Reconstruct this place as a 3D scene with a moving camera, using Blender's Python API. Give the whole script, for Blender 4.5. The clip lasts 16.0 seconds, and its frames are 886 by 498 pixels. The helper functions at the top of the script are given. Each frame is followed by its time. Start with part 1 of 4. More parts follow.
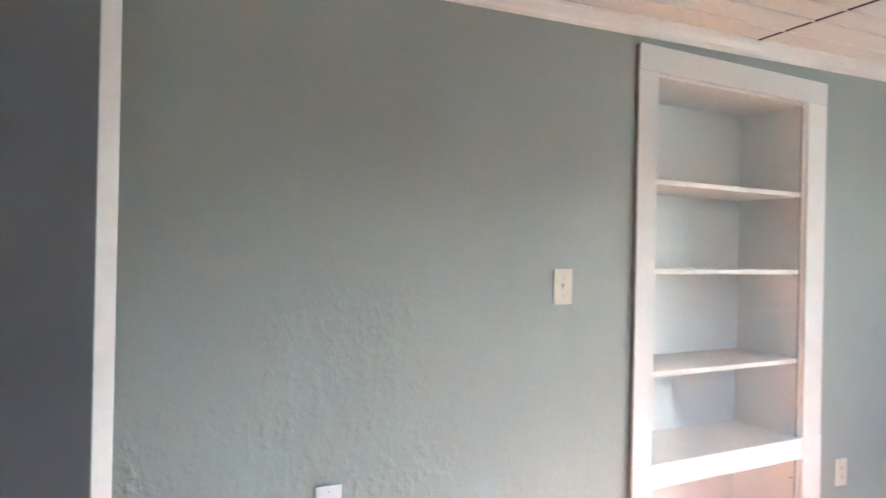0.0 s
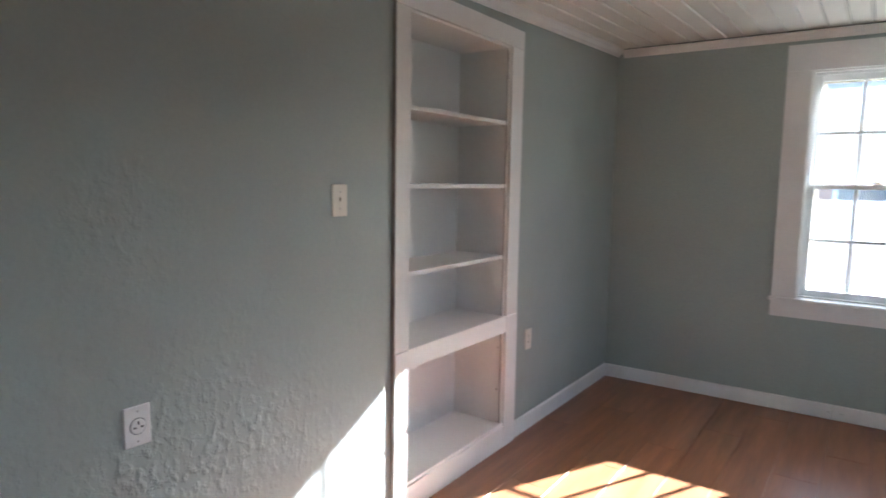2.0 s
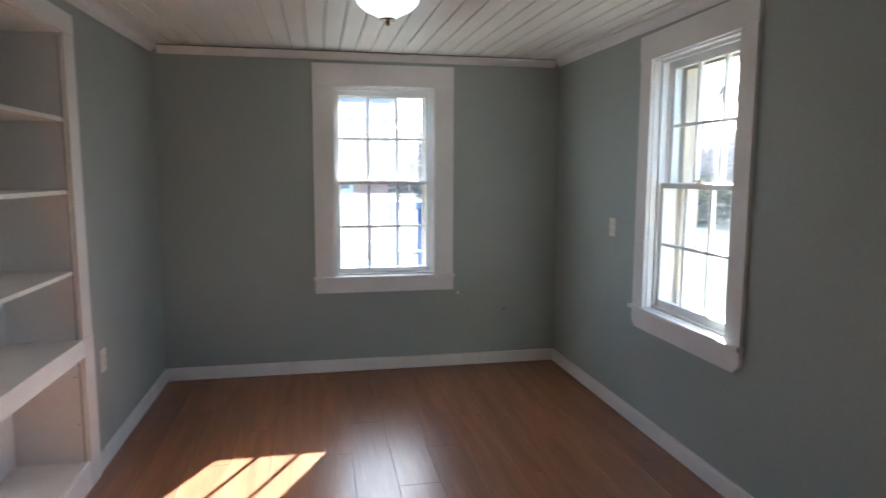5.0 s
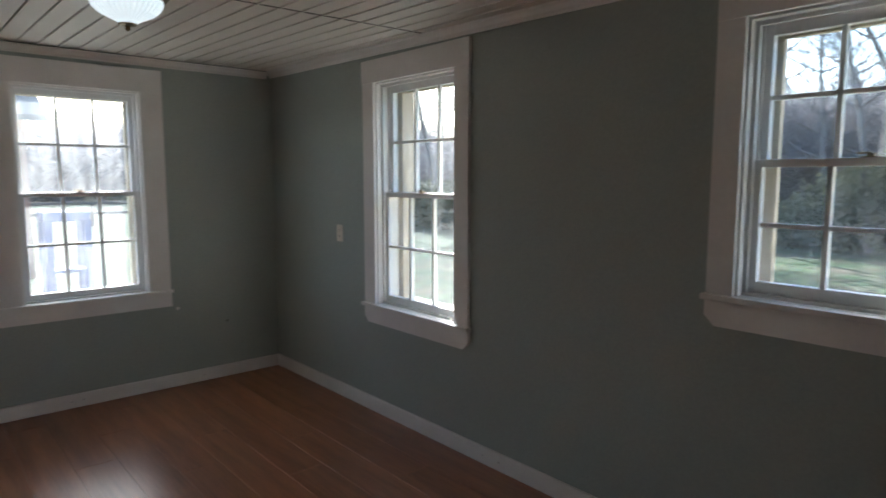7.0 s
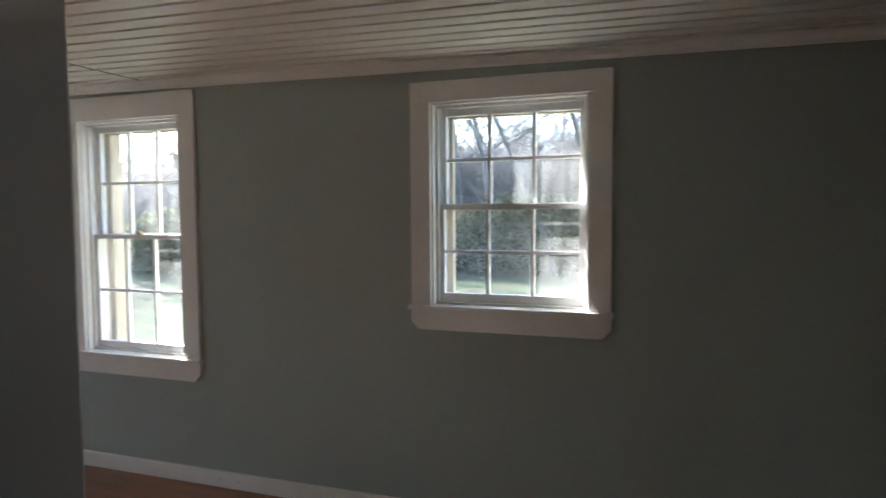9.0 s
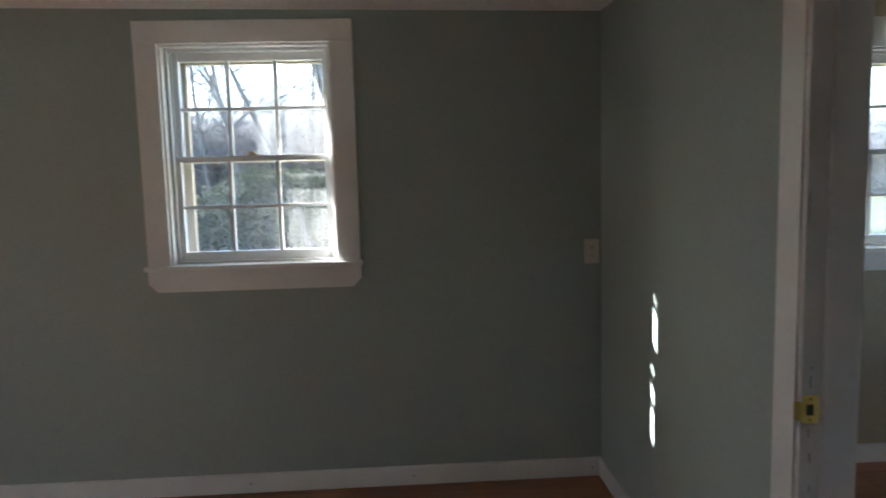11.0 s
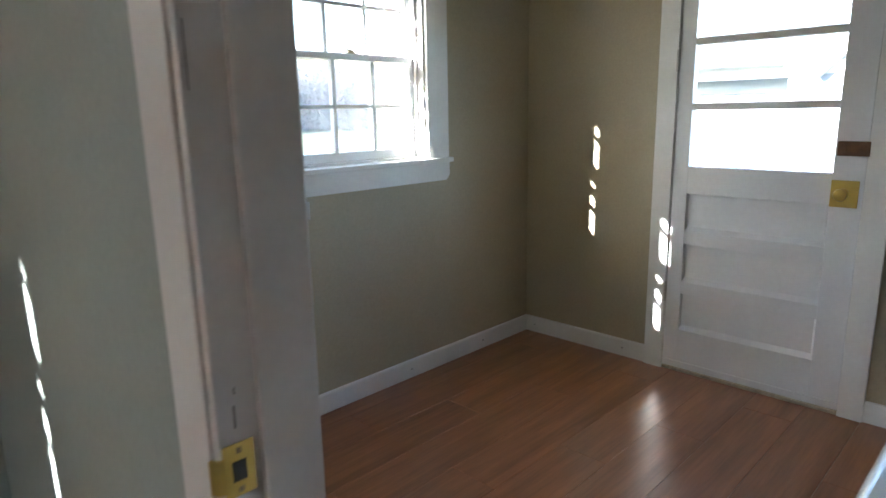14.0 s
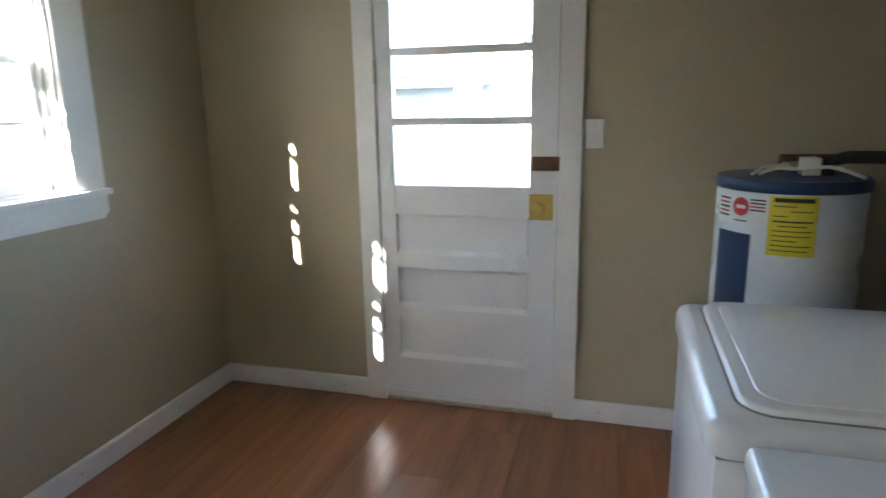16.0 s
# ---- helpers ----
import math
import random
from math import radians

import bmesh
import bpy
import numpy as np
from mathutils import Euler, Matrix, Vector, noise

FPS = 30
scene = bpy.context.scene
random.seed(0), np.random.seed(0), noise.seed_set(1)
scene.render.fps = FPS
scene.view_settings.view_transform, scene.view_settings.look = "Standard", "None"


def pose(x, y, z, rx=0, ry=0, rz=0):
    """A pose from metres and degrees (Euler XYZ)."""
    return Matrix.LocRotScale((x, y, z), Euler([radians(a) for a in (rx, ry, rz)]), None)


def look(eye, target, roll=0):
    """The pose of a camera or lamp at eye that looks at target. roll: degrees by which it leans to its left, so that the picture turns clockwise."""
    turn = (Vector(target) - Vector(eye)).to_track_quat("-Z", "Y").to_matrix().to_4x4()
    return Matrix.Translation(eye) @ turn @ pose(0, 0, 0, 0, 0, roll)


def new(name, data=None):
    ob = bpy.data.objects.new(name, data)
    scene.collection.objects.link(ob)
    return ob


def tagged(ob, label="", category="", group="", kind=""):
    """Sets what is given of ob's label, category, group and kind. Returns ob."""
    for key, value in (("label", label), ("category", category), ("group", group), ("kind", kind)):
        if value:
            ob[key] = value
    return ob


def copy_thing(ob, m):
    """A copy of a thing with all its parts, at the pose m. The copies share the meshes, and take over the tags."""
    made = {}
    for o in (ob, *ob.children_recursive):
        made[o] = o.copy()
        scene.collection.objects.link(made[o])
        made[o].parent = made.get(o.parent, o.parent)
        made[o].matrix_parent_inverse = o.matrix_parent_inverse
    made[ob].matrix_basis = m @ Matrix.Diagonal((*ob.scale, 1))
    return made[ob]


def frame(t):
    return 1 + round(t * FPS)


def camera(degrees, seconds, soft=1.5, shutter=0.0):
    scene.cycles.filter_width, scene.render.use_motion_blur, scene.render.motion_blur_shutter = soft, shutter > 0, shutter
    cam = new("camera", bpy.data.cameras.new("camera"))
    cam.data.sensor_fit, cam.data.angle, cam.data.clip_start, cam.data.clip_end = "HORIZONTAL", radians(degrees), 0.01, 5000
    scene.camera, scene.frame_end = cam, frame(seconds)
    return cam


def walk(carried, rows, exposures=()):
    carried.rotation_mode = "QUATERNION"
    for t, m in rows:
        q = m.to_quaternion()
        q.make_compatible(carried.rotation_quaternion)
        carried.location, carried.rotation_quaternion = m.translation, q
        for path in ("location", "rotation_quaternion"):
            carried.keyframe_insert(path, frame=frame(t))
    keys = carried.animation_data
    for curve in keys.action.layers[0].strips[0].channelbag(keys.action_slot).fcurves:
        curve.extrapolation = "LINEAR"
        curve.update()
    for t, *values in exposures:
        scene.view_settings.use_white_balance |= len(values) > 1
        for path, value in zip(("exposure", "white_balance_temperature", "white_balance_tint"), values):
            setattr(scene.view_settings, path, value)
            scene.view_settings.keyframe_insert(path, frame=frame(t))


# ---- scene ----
cam = camera(70.5, 16.0, shutter=0.5)
PATH = [
    (0, (0.275, 0.4, 1.473), (1.176, 2.185, 1.477), 1.2),
    (0.5, (0.198, 0.455, 1.474), (1.325, 2.107, 1.446), 1.5),
    (0.8, (0.149, 0.453, 1.446), (1.398, 2.014, 1.388), 1.2),
    (1, (0.102, 0.484, 1.439), (1.446, 1.961, 1.348), 1.0),
    (1.5, (-0.015, 0.453, 1.436), (1.481, 1.769, 1.26), 1.0),
    (2, (-0.093, 0.46, 1.443), (1.542, 1.592, 1.222), 0.9),
    (2.5, (-0.147, 0.488, 1.454), (1.61, 1.413, 1.21), 0.9),
    (3, (-0.216, 0.545, 1.458), (1.644, 1.238, 1.213), 0.8),
    (3.5, (-0.276, 0.605, 1.464), (1.664, 1.029, 1.22), 0.7),
    (4, (-0.33, 0.698, 1.476), (1.65, 0.846, 1.236), 0.6),
    (4.2, (-0.329, 0.75, 1.479), (1.656, 0.792, 1.242), 0.5),
    (6.3, (-0.363, 1.236, 1.525), (1.342, 0.218, 1.288), 0.1),
    (6.5, (-0.365, 1.283, 1.527), (1.287, 0.18, 1.293), 0.1),
    (7, (-0.347, 1.423, 1.548), (1.149, 0.114, 1.321), 0.0),
    (7.5, (-0.355, 1.548, 1.571), (0.961, 0.053, 1.395), 0.0),
    (8, (-0.404, 1.675, 1.572), (0.72, 0.026, 1.43), -0.0),
    (8.5, (-0.431, 1.84, 1.588), (0.468, 0.057, 1.464), -0.2),
    (9, (-0.409, 2.025, 1.568), (0.245, 0.139, 1.454), -0.4),
    (11.3, (-0.463, 2.047, 1.412), (-0.68, 0.071, 1.191), -1.2),
    (11.5, (-0.497, 2.009, 1.389), (-0.798, 0.047, 1.143), -0.9),
    (12, (-0.63, 1.864, 1.365), (-1.154, -0.041, 1.06), -0.7),
    (12.5, (-0.716, 1.729, 1.366), (-1.501, -0.083, 1.046), -0.8),
    (13, (-0.813, 1.608, 1.326), (-1.894, -0.041, 0.987), -1.0),
    (13.3, (-0.88, 1.545, 1.294), (-2.111, 0.012, 0.929), -1.2),
    (13.5, (-0.923, 1.48, 1.307), (-2.218, 0.007, 0.919), -1.0),
    (14, (-1.052, 1.324, 1.313), (-2.445, -0.047, 0.888), -1.1),
    (14.5, (-1.212, 1.238, 1.32), (-2.651, -0.082, 0.887), -0.9),
    (15, (-1.319, 1.211, 1.327), (-2.937, 0.113, 0.905), -1.0),
    (15.2, (-1.345, 1.162, 1.344), (-3.045, 0.201, 0.915), -0.8),
    (15.5, (-1.387, 1.14, 1.362), (-3.158, 0.319, 0.927), -1.1),
    (16, (-1.381, 1.03, 1.374), (-3.257, 0.494, 0.935), -1.0),
]
EXPOSURES = [(0, 5.15, 5300, 6), (0.8, 4.62, 5350, 7), (1.5, 4.14, 5400, 7), (2.5, 3.68, 5400, 8), (3.5, 4.08, 5400, 8), (4.2, 3.78, 5400, 8), (6.3, 3.0, 5600, 8), (7, 2.6, 5650, 7), (7.5, 2.35, 5700, 7), (8, 2.65, 5700, 7),
             (9, 3.2, 5850, 7), (11.5, 3.55, 5750, 6), (12.0, 4.0, 5850, 7), (12.5, 4.25, 5900, 7), (13.0, 4.38, 5900, 7), (13.5, 4.1, 5850, 8), (14.0, 4.28, 5850, 8), (14.5, 4.58, 5950, 8), (15.0, 4.84, 6000, 9), (15.5, 4.68, 5950, 9), (16, 4.45, 5850, 9)]
SKY, SUN, BULB = 0.15, 5.0, 0.13
walk(cam, [(t, look(eye, target, roll)) for t, eye, target, roll in PATH], EXPOSURES)

# ---- plan, metres ----
N, E, S, P, W = 2.06, 4.37, -0.895, -1.35, -4.025    # inner wall faces
PW = P - 0.11                                          # far face of the partition
H = 2.375                                              # ceiling
NB = 2.75                                              # north wall of the laundry room
TH = 0.22                                              # outer walls
SUN_DIR = Vector((-2.02, 0.992, -1.095))

# ---- world and sun ----
world = bpy.data.worlds.new("sky")
scene.world = world
world.use_nodes = True
wn = world.node_tree.nodes
sky = wn.new("ShaderNodeTexSky")
sky.sky_type = "NISHITA"
sky.sun_disc = False
sky.sun_elevation = radians(25.9)
sky.sun_rotation = radians(115)
sky.air_density, sky.dust_density = 1.0, 1.5
wn["Background"].inputs[1].default_value = SKY
world.node_tree.links.new(sky.outputs[0], wn["Background"].inputs[0])
sun = new("sun", bpy.data.lights.new("sun", "SUN"))
sun.data.energy, sun.data.angle, sun.data.color = SUN, radians(0.55), (1.0, 0.95, 0.88)
sun.matrix_world = look((0, 0, 20), Vector((0, 0, 20)) + SUN_DIR)


# ---- materials ----
def material(name, colour, rough=0.6, metal=0.0, second=None, scale=3.0, fine=60.0, bump=0.0, bump_scale=40.0, stretch=(1, 1, 1), spec=0.5, fine_mix=0.025, per_object=0.0):
    m = bpy.data.materials.new(name)
    m.use_nodes = True
    nt = m.node_tree
    b = nt.nodes["Principled BSDF"]
    b.inputs["Roughness"].default_value, b.inputs["Metallic"].default_value = rough, metal
    b.inputs["Specular IOR Level"].default_value = spec
    co = nt.nodes.new("ShaderNodeTexCoord")
    mp = nt.nodes.new("ShaderNodeMapping")
    mp.inputs["Scale"].default_value = stretch
    nt.links.new(co.outputs["Object"], mp.inputs["Vector"])
    if per_object:
        oi = nt.nodes.new("ShaderNodeObjectInfo")
        mu = nt.nodes.new("ShaderNodeMath")
        mu.operation = "MULTIPLY"
        mu.inputs[1].default_value = 37.0
        nt.links.new(oi.outputs["Random"], mu.inputs[0])
        nt.links.new(mu.outputs[0], mp.inputs["Location"])
    n1 = nt.nodes.new("ShaderNodeTexNoise")
    n1.inputs["Scale"].default_value, n1.inputs["Detail"].default_value = scale, 6
    n2 = nt.nodes.new("ShaderNodeTexNoise")
    n2.inputs["Scale"].default_value, n2.inputs["Detail"].default_value = fine, 4
    for n in (n1, n2):
        nt.links.new(mp.outputs[0], n.inputs["Vector"])
    second = second or tuple(c * 0.86 for c in colour)
    mix = nt.nodes.new("ShaderNodeMix")
    mix.data_type = "RGBA"
    mix.inputs["A"].default_value, mix.inputs["B"].default_value = (*colour, 1), (*second, 1)
    ramp = nt.nodes.new("ShaderNodeMapRange")
    ramp.inputs["From Min"].default_value, ramp.inputs["From Max"].default_value = 0.35, 0.68
    nt.links.new(n1.outputs["Fac"], ramp.inputs["Value"])
    nt.links.new(ramp.outputs[0], mix.inputs["Factor"])
    mix2 = nt.nodes.new("ShaderNodeMix")
    mix2.data_type, mix2.blend_type = "RGBA", "MULTIPLY"
    mix2.inputs["Factor"].default_value = 1.0
    fr2 = nt.nodes.new("ShaderNodeMapRange")
    fr2.inputs["From Min"].default_value, fr2.inputs["From Max"].default_value = 0.3, 0.7
    fr2.inputs["To Min"].default_value, fr2.inputs["To Max"].default_value = 1 - fine_mix, 1 + fine_mix * 0.6
    nt.links.new(n2.outputs["Fac"], fr2.inputs["Value"])
    nt.links.new(mix.outputs["Result"], mix2.inputs["A"])
    nt.links.new(fr2.outputs[0], mix2.inputs["B"])
    last = mix2.outputs["Result"]
    if per_object:
        hsv = nt.nodes.new("ShaderNodeHueSaturation")
        r2 = nt.nodes.new("ShaderNodeMapRange")
        r2.inputs["To Min"].default_value, r2.inputs["To Max"].default_value = 1 - per_object, 1 + per_object
        nt.links.new(oi.outputs["Random"], r2.inputs["Value"])
        nt.links.new(r2.outputs[0], hsv.inputs["Value"])
        nt.links.new(last, hsv.inputs["Color"])
        last = hsv.outputs[0]
    nt.links.new(last, b.inputs["Base Color"])
    r3 = nt.nodes.new("ShaderNodeMapRange")
    r3.inputs["To Min"].default_value, r3.inputs["To Max"].default_value = rough * 0.85, min(1, rough * 1.15)
    nt.links.new(n1.outputs["Fac"], r3.inputs["Value"])
    nt.links.new(r3.outputs[0], b.inputs["Roughness"])
    if bump:
        n3 = nt.nodes.new("ShaderNodeTexNoise")
        n3.inputs["Scale"].default_value, n3.inputs["Detail"].default_value = bump_scale, 5
        nt.links.new(mp.outputs[0], n3.inputs["Vector"])
        bp = nt.nodes.new("ShaderNodeBump")
        bp.inputs["Strength"].default_value, bp.inputs["Distance"].default_value = 1.0, bump
        nt.links.new(n3.outputs["Fac"], bp.inputs["Height"])
        nt.links.new(bp.outputs[0], b.inputs["Normal"])
    return m


def plaster(name, colour, second, rough, relief=1.0):
    """Painted old plaster: broad swells, trowel marks and patches of small pits."""
    m = material(name, colour, rough, second=second, scale=1.2, fine=90, fine_mix=0.06)
    nt = m.node_tree
    b = nt.nodes["Principled BSDF"]
    co = nt.nodes.new("ShaderNodeTexCoord")
    heights = []
    for scale, detail, gain, lo, hi in ((1.6, 2, 0.012, 0, 1), (11, 5, 0.0042 * relief, 0, 1), (48, 4, 0.0060 * relief, 0.52, 0.8)):
        n = nt.nodes.new("ShaderNodeTexNoise")
        n.inputs["Scale"].default_value, n.inputs["Detail"].default_value = scale, detail
        nt.links.new(co.outputs["Object"], n.inputs["Vector"])
        r = nt.nodes.new("ShaderNodeMapRange")
        r.inputs["From Min"].default_value, r.inputs["From Max"].default_value, r.inputs["To Max"].default_value = lo, hi, gain
        nt.links.new(n.outputs["Fac"], r.inputs["Value"])
        heights.append(r.outputs[0])
    # the pits come in patches
    patch = nt.nodes.new("ShaderNodeTexNoise")
    patch.inputs["Scale"].default_value, patch.inputs["Detail"].default_value = 2.3, 3
    nt.links.new(co.outputs["Object"], patch.inputs["Vector"])
    pr = nt.nodes.new("ShaderNodeMapRange")
    pr.inputs["From Min"].default_value, pr.inputs["From Max"].default_value = 0.48, 0.62
    nt.links.new(patch.outputs["Fac"], pr.inputs["Value"])
    mu = nt.nodes.new("ShaderNodeMath")
    mu.operation = "MULTIPLY"
    nt.links.new(heights[2], mu.inputs[0])
    nt.links.new(pr.outputs[0], mu.inputs[1])
    total = mu.outputs[0]
    for h in heights[:2]:
        ad = nt.nodes.new("ShaderNodeMath")
        nt.links.new(total, ad.inputs[0])
        nt.links.new(h, ad.inputs[1])
        total = ad.outputs[0]
    bp = nt.nodes.new("ShaderNodeBump")
    bp.inputs["Distance"].default_value = 1.0
    nt.links.new(total, bp.inputs["Height"])
    nt.links.new(bp.outputs[0], b.inputs["Normal"])
    return m


def trowelled(name, colour, second, rough):
    """Patched plaster: smooth swells with clusters of lumps and drags, thicker to the west, and a ridge over an old joint."""
    m = material(name, colour, rough, second=second, scale=1.2, fine=90, fine_mix=0.03)
    nt = m.node_tree
    co, sep = nt.nodes.new("ShaderNodeTexCoord"), nt.nodes.new("ShaderNodeSeparateXYZ")
    nt.links.new(co.outputs["Object"], sep.inputs[0])

    def field(scale, detail, lo, hi, gain, stretch=(1, 1, 1)):
        mp, n, q = nt.nodes.new("ShaderNodeMapping"), nt.nodes.new("ShaderNodeTexNoise"), nt.nodes.new("ShaderNodeMapRange")
        mp.inputs["Scale"].default_value = stretch
        n.inputs["Scale"].default_value, n.inputs["Detail"].default_value = scale, detail
        q.inputs["From Min"].default_value, q.inputs["From Max"].default_value, q.inputs["To Max"].default_value = lo, hi, gain
        nt.links.new(co.outputs["Object"], mp.inputs["Vector"])
        nt.links.new(mp.outputs[0], n.inputs["Vector"])
        nt.links.new(n.outputs["Fac"], q.inputs["Value"])
        return q.outputs[0]

    def join(kind, p, q):
        k = nt.nodes.new("ShaderNodeMath")
        k.operation = kind
        nt.links.new(p, k.inputs[0])
        nt.links.new(q, k.inputs[1])
        return k.outputs[0]

    def span(socket, lo, hi, a, b):
        q = nt.nodes.new("ShaderNodeMapRange")
        for key, v in (("From Min", lo), ("From Max", hi), ("To Min", a), ("To Max", b)):
            q.inputs[key].default_value = v
        nt.links.new(socket, q.inputs["Value"])
        return q.outputs[0]

    where = join("MULTIPLY", field(1.7, 3, 0.42, 0.60, 1.0), span(sep.outputs["X"], 0.5, 1.75, 1.0, 0.10))
    where = join("MULTIPLY", where, span(sep.outputs["Z"], 0.7, 1.9, 1.0, 0.25))
    lumps = join("MULTIPLY", field(38, 3, 0.46, 0.74, 0.0050, (1, 1, 0.8)), where)
    drags = join("MULTIPLY", field(13, 4, 0.50, 0.74, 0.0036, (1.2, 1, 0.9)), where)
    ridge = join("MULTIPLY", span(sep.outputs["X"], 0.60, 0.635, 0.0, 0.0016), span(sep.outputs["X"], 0.635, 0.70, 1.0, 0.0))
    ridge = join("MULTIPLY", ridge, field(4, 4, 0.40, 0.60, 1.0))
    total = join("ADD", join("ADD", field(1.8, 2, 0, 1, 0.020), field(7, 4, 0, 1, 0.0030)), join("ADD", join("ADD", lumps, drags), ridge))
    bp = nt.nodes.new("ShaderNodeBump")
    bp.inputs["Distance"].default_value = 1.0
    nt.links.new(total, bp.inputs["Height"])
    nt.links.new(bp.outputs[0], nt.nodes["Principled BSDF"].inputs["Normal"])
    return m


def laminate(name):
    """Cherry-look laminate: soft long grain in three browns, each plank a little different, satin."""
    m = bpy.data.materials.new(name)
    m.use_nodes = True
    nt = m.node_tree
    b = nt.nodes["Principled BSDF"]
    co, info, mp = nt.nodes.new("ShaderNodeTexCoord"), nt.nodes.new("ShaderNodeObjectInfo"), nt.nodes.new("ShaderNodeVectorMath")
    shift, comb = nt.nodes.new("ShaderNodeMath"), nt.nodes.new("ShaderNodeCombineXYZ")
    shift.operation, shift.inputs[1].default_value = "MULTIPLY", 23.0
    nt.links.new(info.outputs["Random"], shift.inputs[0])
    for k in range(3):
        nt.links.new(shift.outputs[0], comb.inputs[k])
    mp.operation = "MULTIPLY_ADD"
    mp.inputs[1].default_value = (0.9, 11.0, 1.0)
    nt.links.new(co.outputs["Object"], mp.inputs[0])
    nt.links.new(comb.outputs[0], mp.inputs[2])
    tone = None
    for scale, detail, lo, hi in ((1.5, 3.0, 0.70, 1.20), (7.0, 4.0, 0.84, 1.12)):
        n, r = nt.nodes.new("ShaderNodeTexNoise"), nt.nodes.new("ShaderNodeMapRange")
        n.inputs["Scale"].default_value, n.inputs["Detail"].default_value = scale, detail
        r.inputs["From Min"].default_value, r.inputs["From Max"].default_value = 0.25, 0.75
        r.inputs["To Min"].default_value, r.inputs["To Max"].default_value = lo, hi
        nt.links.new(mp.outputs[0], n.inputs["Vector"])
        nt.links.new(n.outputs["Fac"], r.inputs["Value"])
        if tone is None:
            tone = r.outputs[0]
        else:
            mu = nt.nodes.new("ShaderNodeMath")
            mu.operation = "MULTIPLY"
            nt.links.new(tone, mu.inputs[0])
            nt.links.new(r.outputs[0], mu.inputs[1])
            tone = mu.outputs[0]
    own, mu = nt.nodes.new("ShaderNodeMapRange"), nt.nodes.new("ShaderNodeMath")
    own.inputs["To Min"].default_value, own.inputs["To Max"].default_value = 0.94, 1.06
    mu.operation = "MULTIPLY"
    nt.links.new(info.outputs["Random"], own.inputs["Value"])
    nt.links.new(tone, mu.inputs[0])
    nt.links.new(own.outputs[0], mu.inputs[1])
    tint = nt.nodes.new("ShaderNodeVectorMath")
    tint.operation = "SCALE"
    tint.inputs[0].default_value = (0.315, 0.132, 0.061)
    nt.links.new(mu.outputs[0], tint.inputs["Scale"])
    nt.links.new(tint.outputs[0], b.inputs["Base Color"])
    b.inputs["Roughness"].default_value = 0.30
    return m


def pane_glass(name, dirt, least=0.0):
    """Clear window glass with mirror gloss and a film of dust in streaks."""
    m = bpy.data.materials.new(name)
    m.use_nodes = True
    nt = m.node_tree
    nt.nodes.remove(nt.nodes["Principled BSDF"])
    out = nt.nodes["Material Output"]
    clear, gloss, dust = nt.nodes.new("ShaderNodeBsdfTransparent"), nt.nodes.new("ShaderNodeBsdfGlossy"), nt.nodes.new("ShaderNodeBsdfTranslucent")
    clear.inputs[0].default_value = (0.97, 0.985, 0.98, 1)
    gloss.inputs["Roughness"].default_value = 0.02
    dust.inputs[0].default_value = (0.7, 0.7, 0.68, 1)
    lw, pw, fr = nt.nodes.new("ShaderNodeLayerWeight"), nt.nodes.new("ShaderNodeMath"), nt.nodes.new("ShaderNodeMapRange")
    pw.operation, pw.inputs[1].default_value = "POWER", 4.0
    fr.inputs["To Min"].default_value, fr.inputs["To Max"].default_value = 0.03, 0.6
    nt.links.new(lw.outputs["Facing"], pw.inputs[0])
    nt.links.new(pw.outputs[0], fr.inputs["Value"])
    a, b = nt.nodes.new("ShaderNodeMixShader"), nt.nodes.new("ShaderNodeMixShader")
    co, mp, n = nt.nodes.new("ShaderNodeTexCoord"), nt.nodes.new("ShaderNodeMapping"), nt.nodes.new("ShaderNodeTexNoise")
    mp.inputs["Scale"].default_value = (9, 9, 1.6)
    n.inputs["Scale"].default_value, n.inputs["Detail"].default_value = 2.2, 6
    r = nt.nodes.new("ShaderNodeMapRange")
    r.inputs["From Min"].default_value, r.inputs["From Max"].default_value, r.inputs["To Max"].default_value = 0.42, 0.75, dirt
    r.inputs["To Min"].default_value = least
    for p, q in ((co.outputs["Object"], mp.inputs["Vector"]), (mp.outputs[0], n.inputs["Vector"]), (n.outputs["Fac"], r.inputs["Value"]), (r.outputs[0], a.inputs[0]),
                 (clear.outputs[0], a.inputs[1]), (dust.outputs[0], a.inputs[2]), (fr.outputs[0], b.inputs[0]), (a.outputs[0], b.inputs[1]), (gloss.outputs[0], b.inputs[2]), (b.outputs[0], out.inputs[0])):
        nt.links.new(p, q)
    return m


def glow(name, colour, strength, rough=0.2):
    m = material(name, colour, rough)
    b = m.node_tree.nodes["Principled BSDF"]
    b.inputs["Emission Color"].default_value, b.inputs["Emission Strength"].default_value = (*colour, 1), strength
    return m


def foliage(name, colour, second):
    m = material(name, colour, 0.85, second=second, scale=0.7, fine=5, fine_mix=0.5)
    nt = m.node_tree
    tr, mx = nt.nodes.new("ShaderNodeBsdfTranslucent"), nt.nodes.new("ShaderNodeMixShader")
    tr.inputs[0].default_value = (*[min(1, 1.5 * c) for c in colour], 1)
    mx.inputs[0].default_value = 0.5
    nt.links.new(nt.nodes["Principled BSDF"].outputs[0], mx.inputs[1])
    nt.links.new(tr.outputs[0], mx.inputs[2])
    nt.links.new(mx.outputs[0], nt.nodes["Material Output"].inputs[0])
    return m


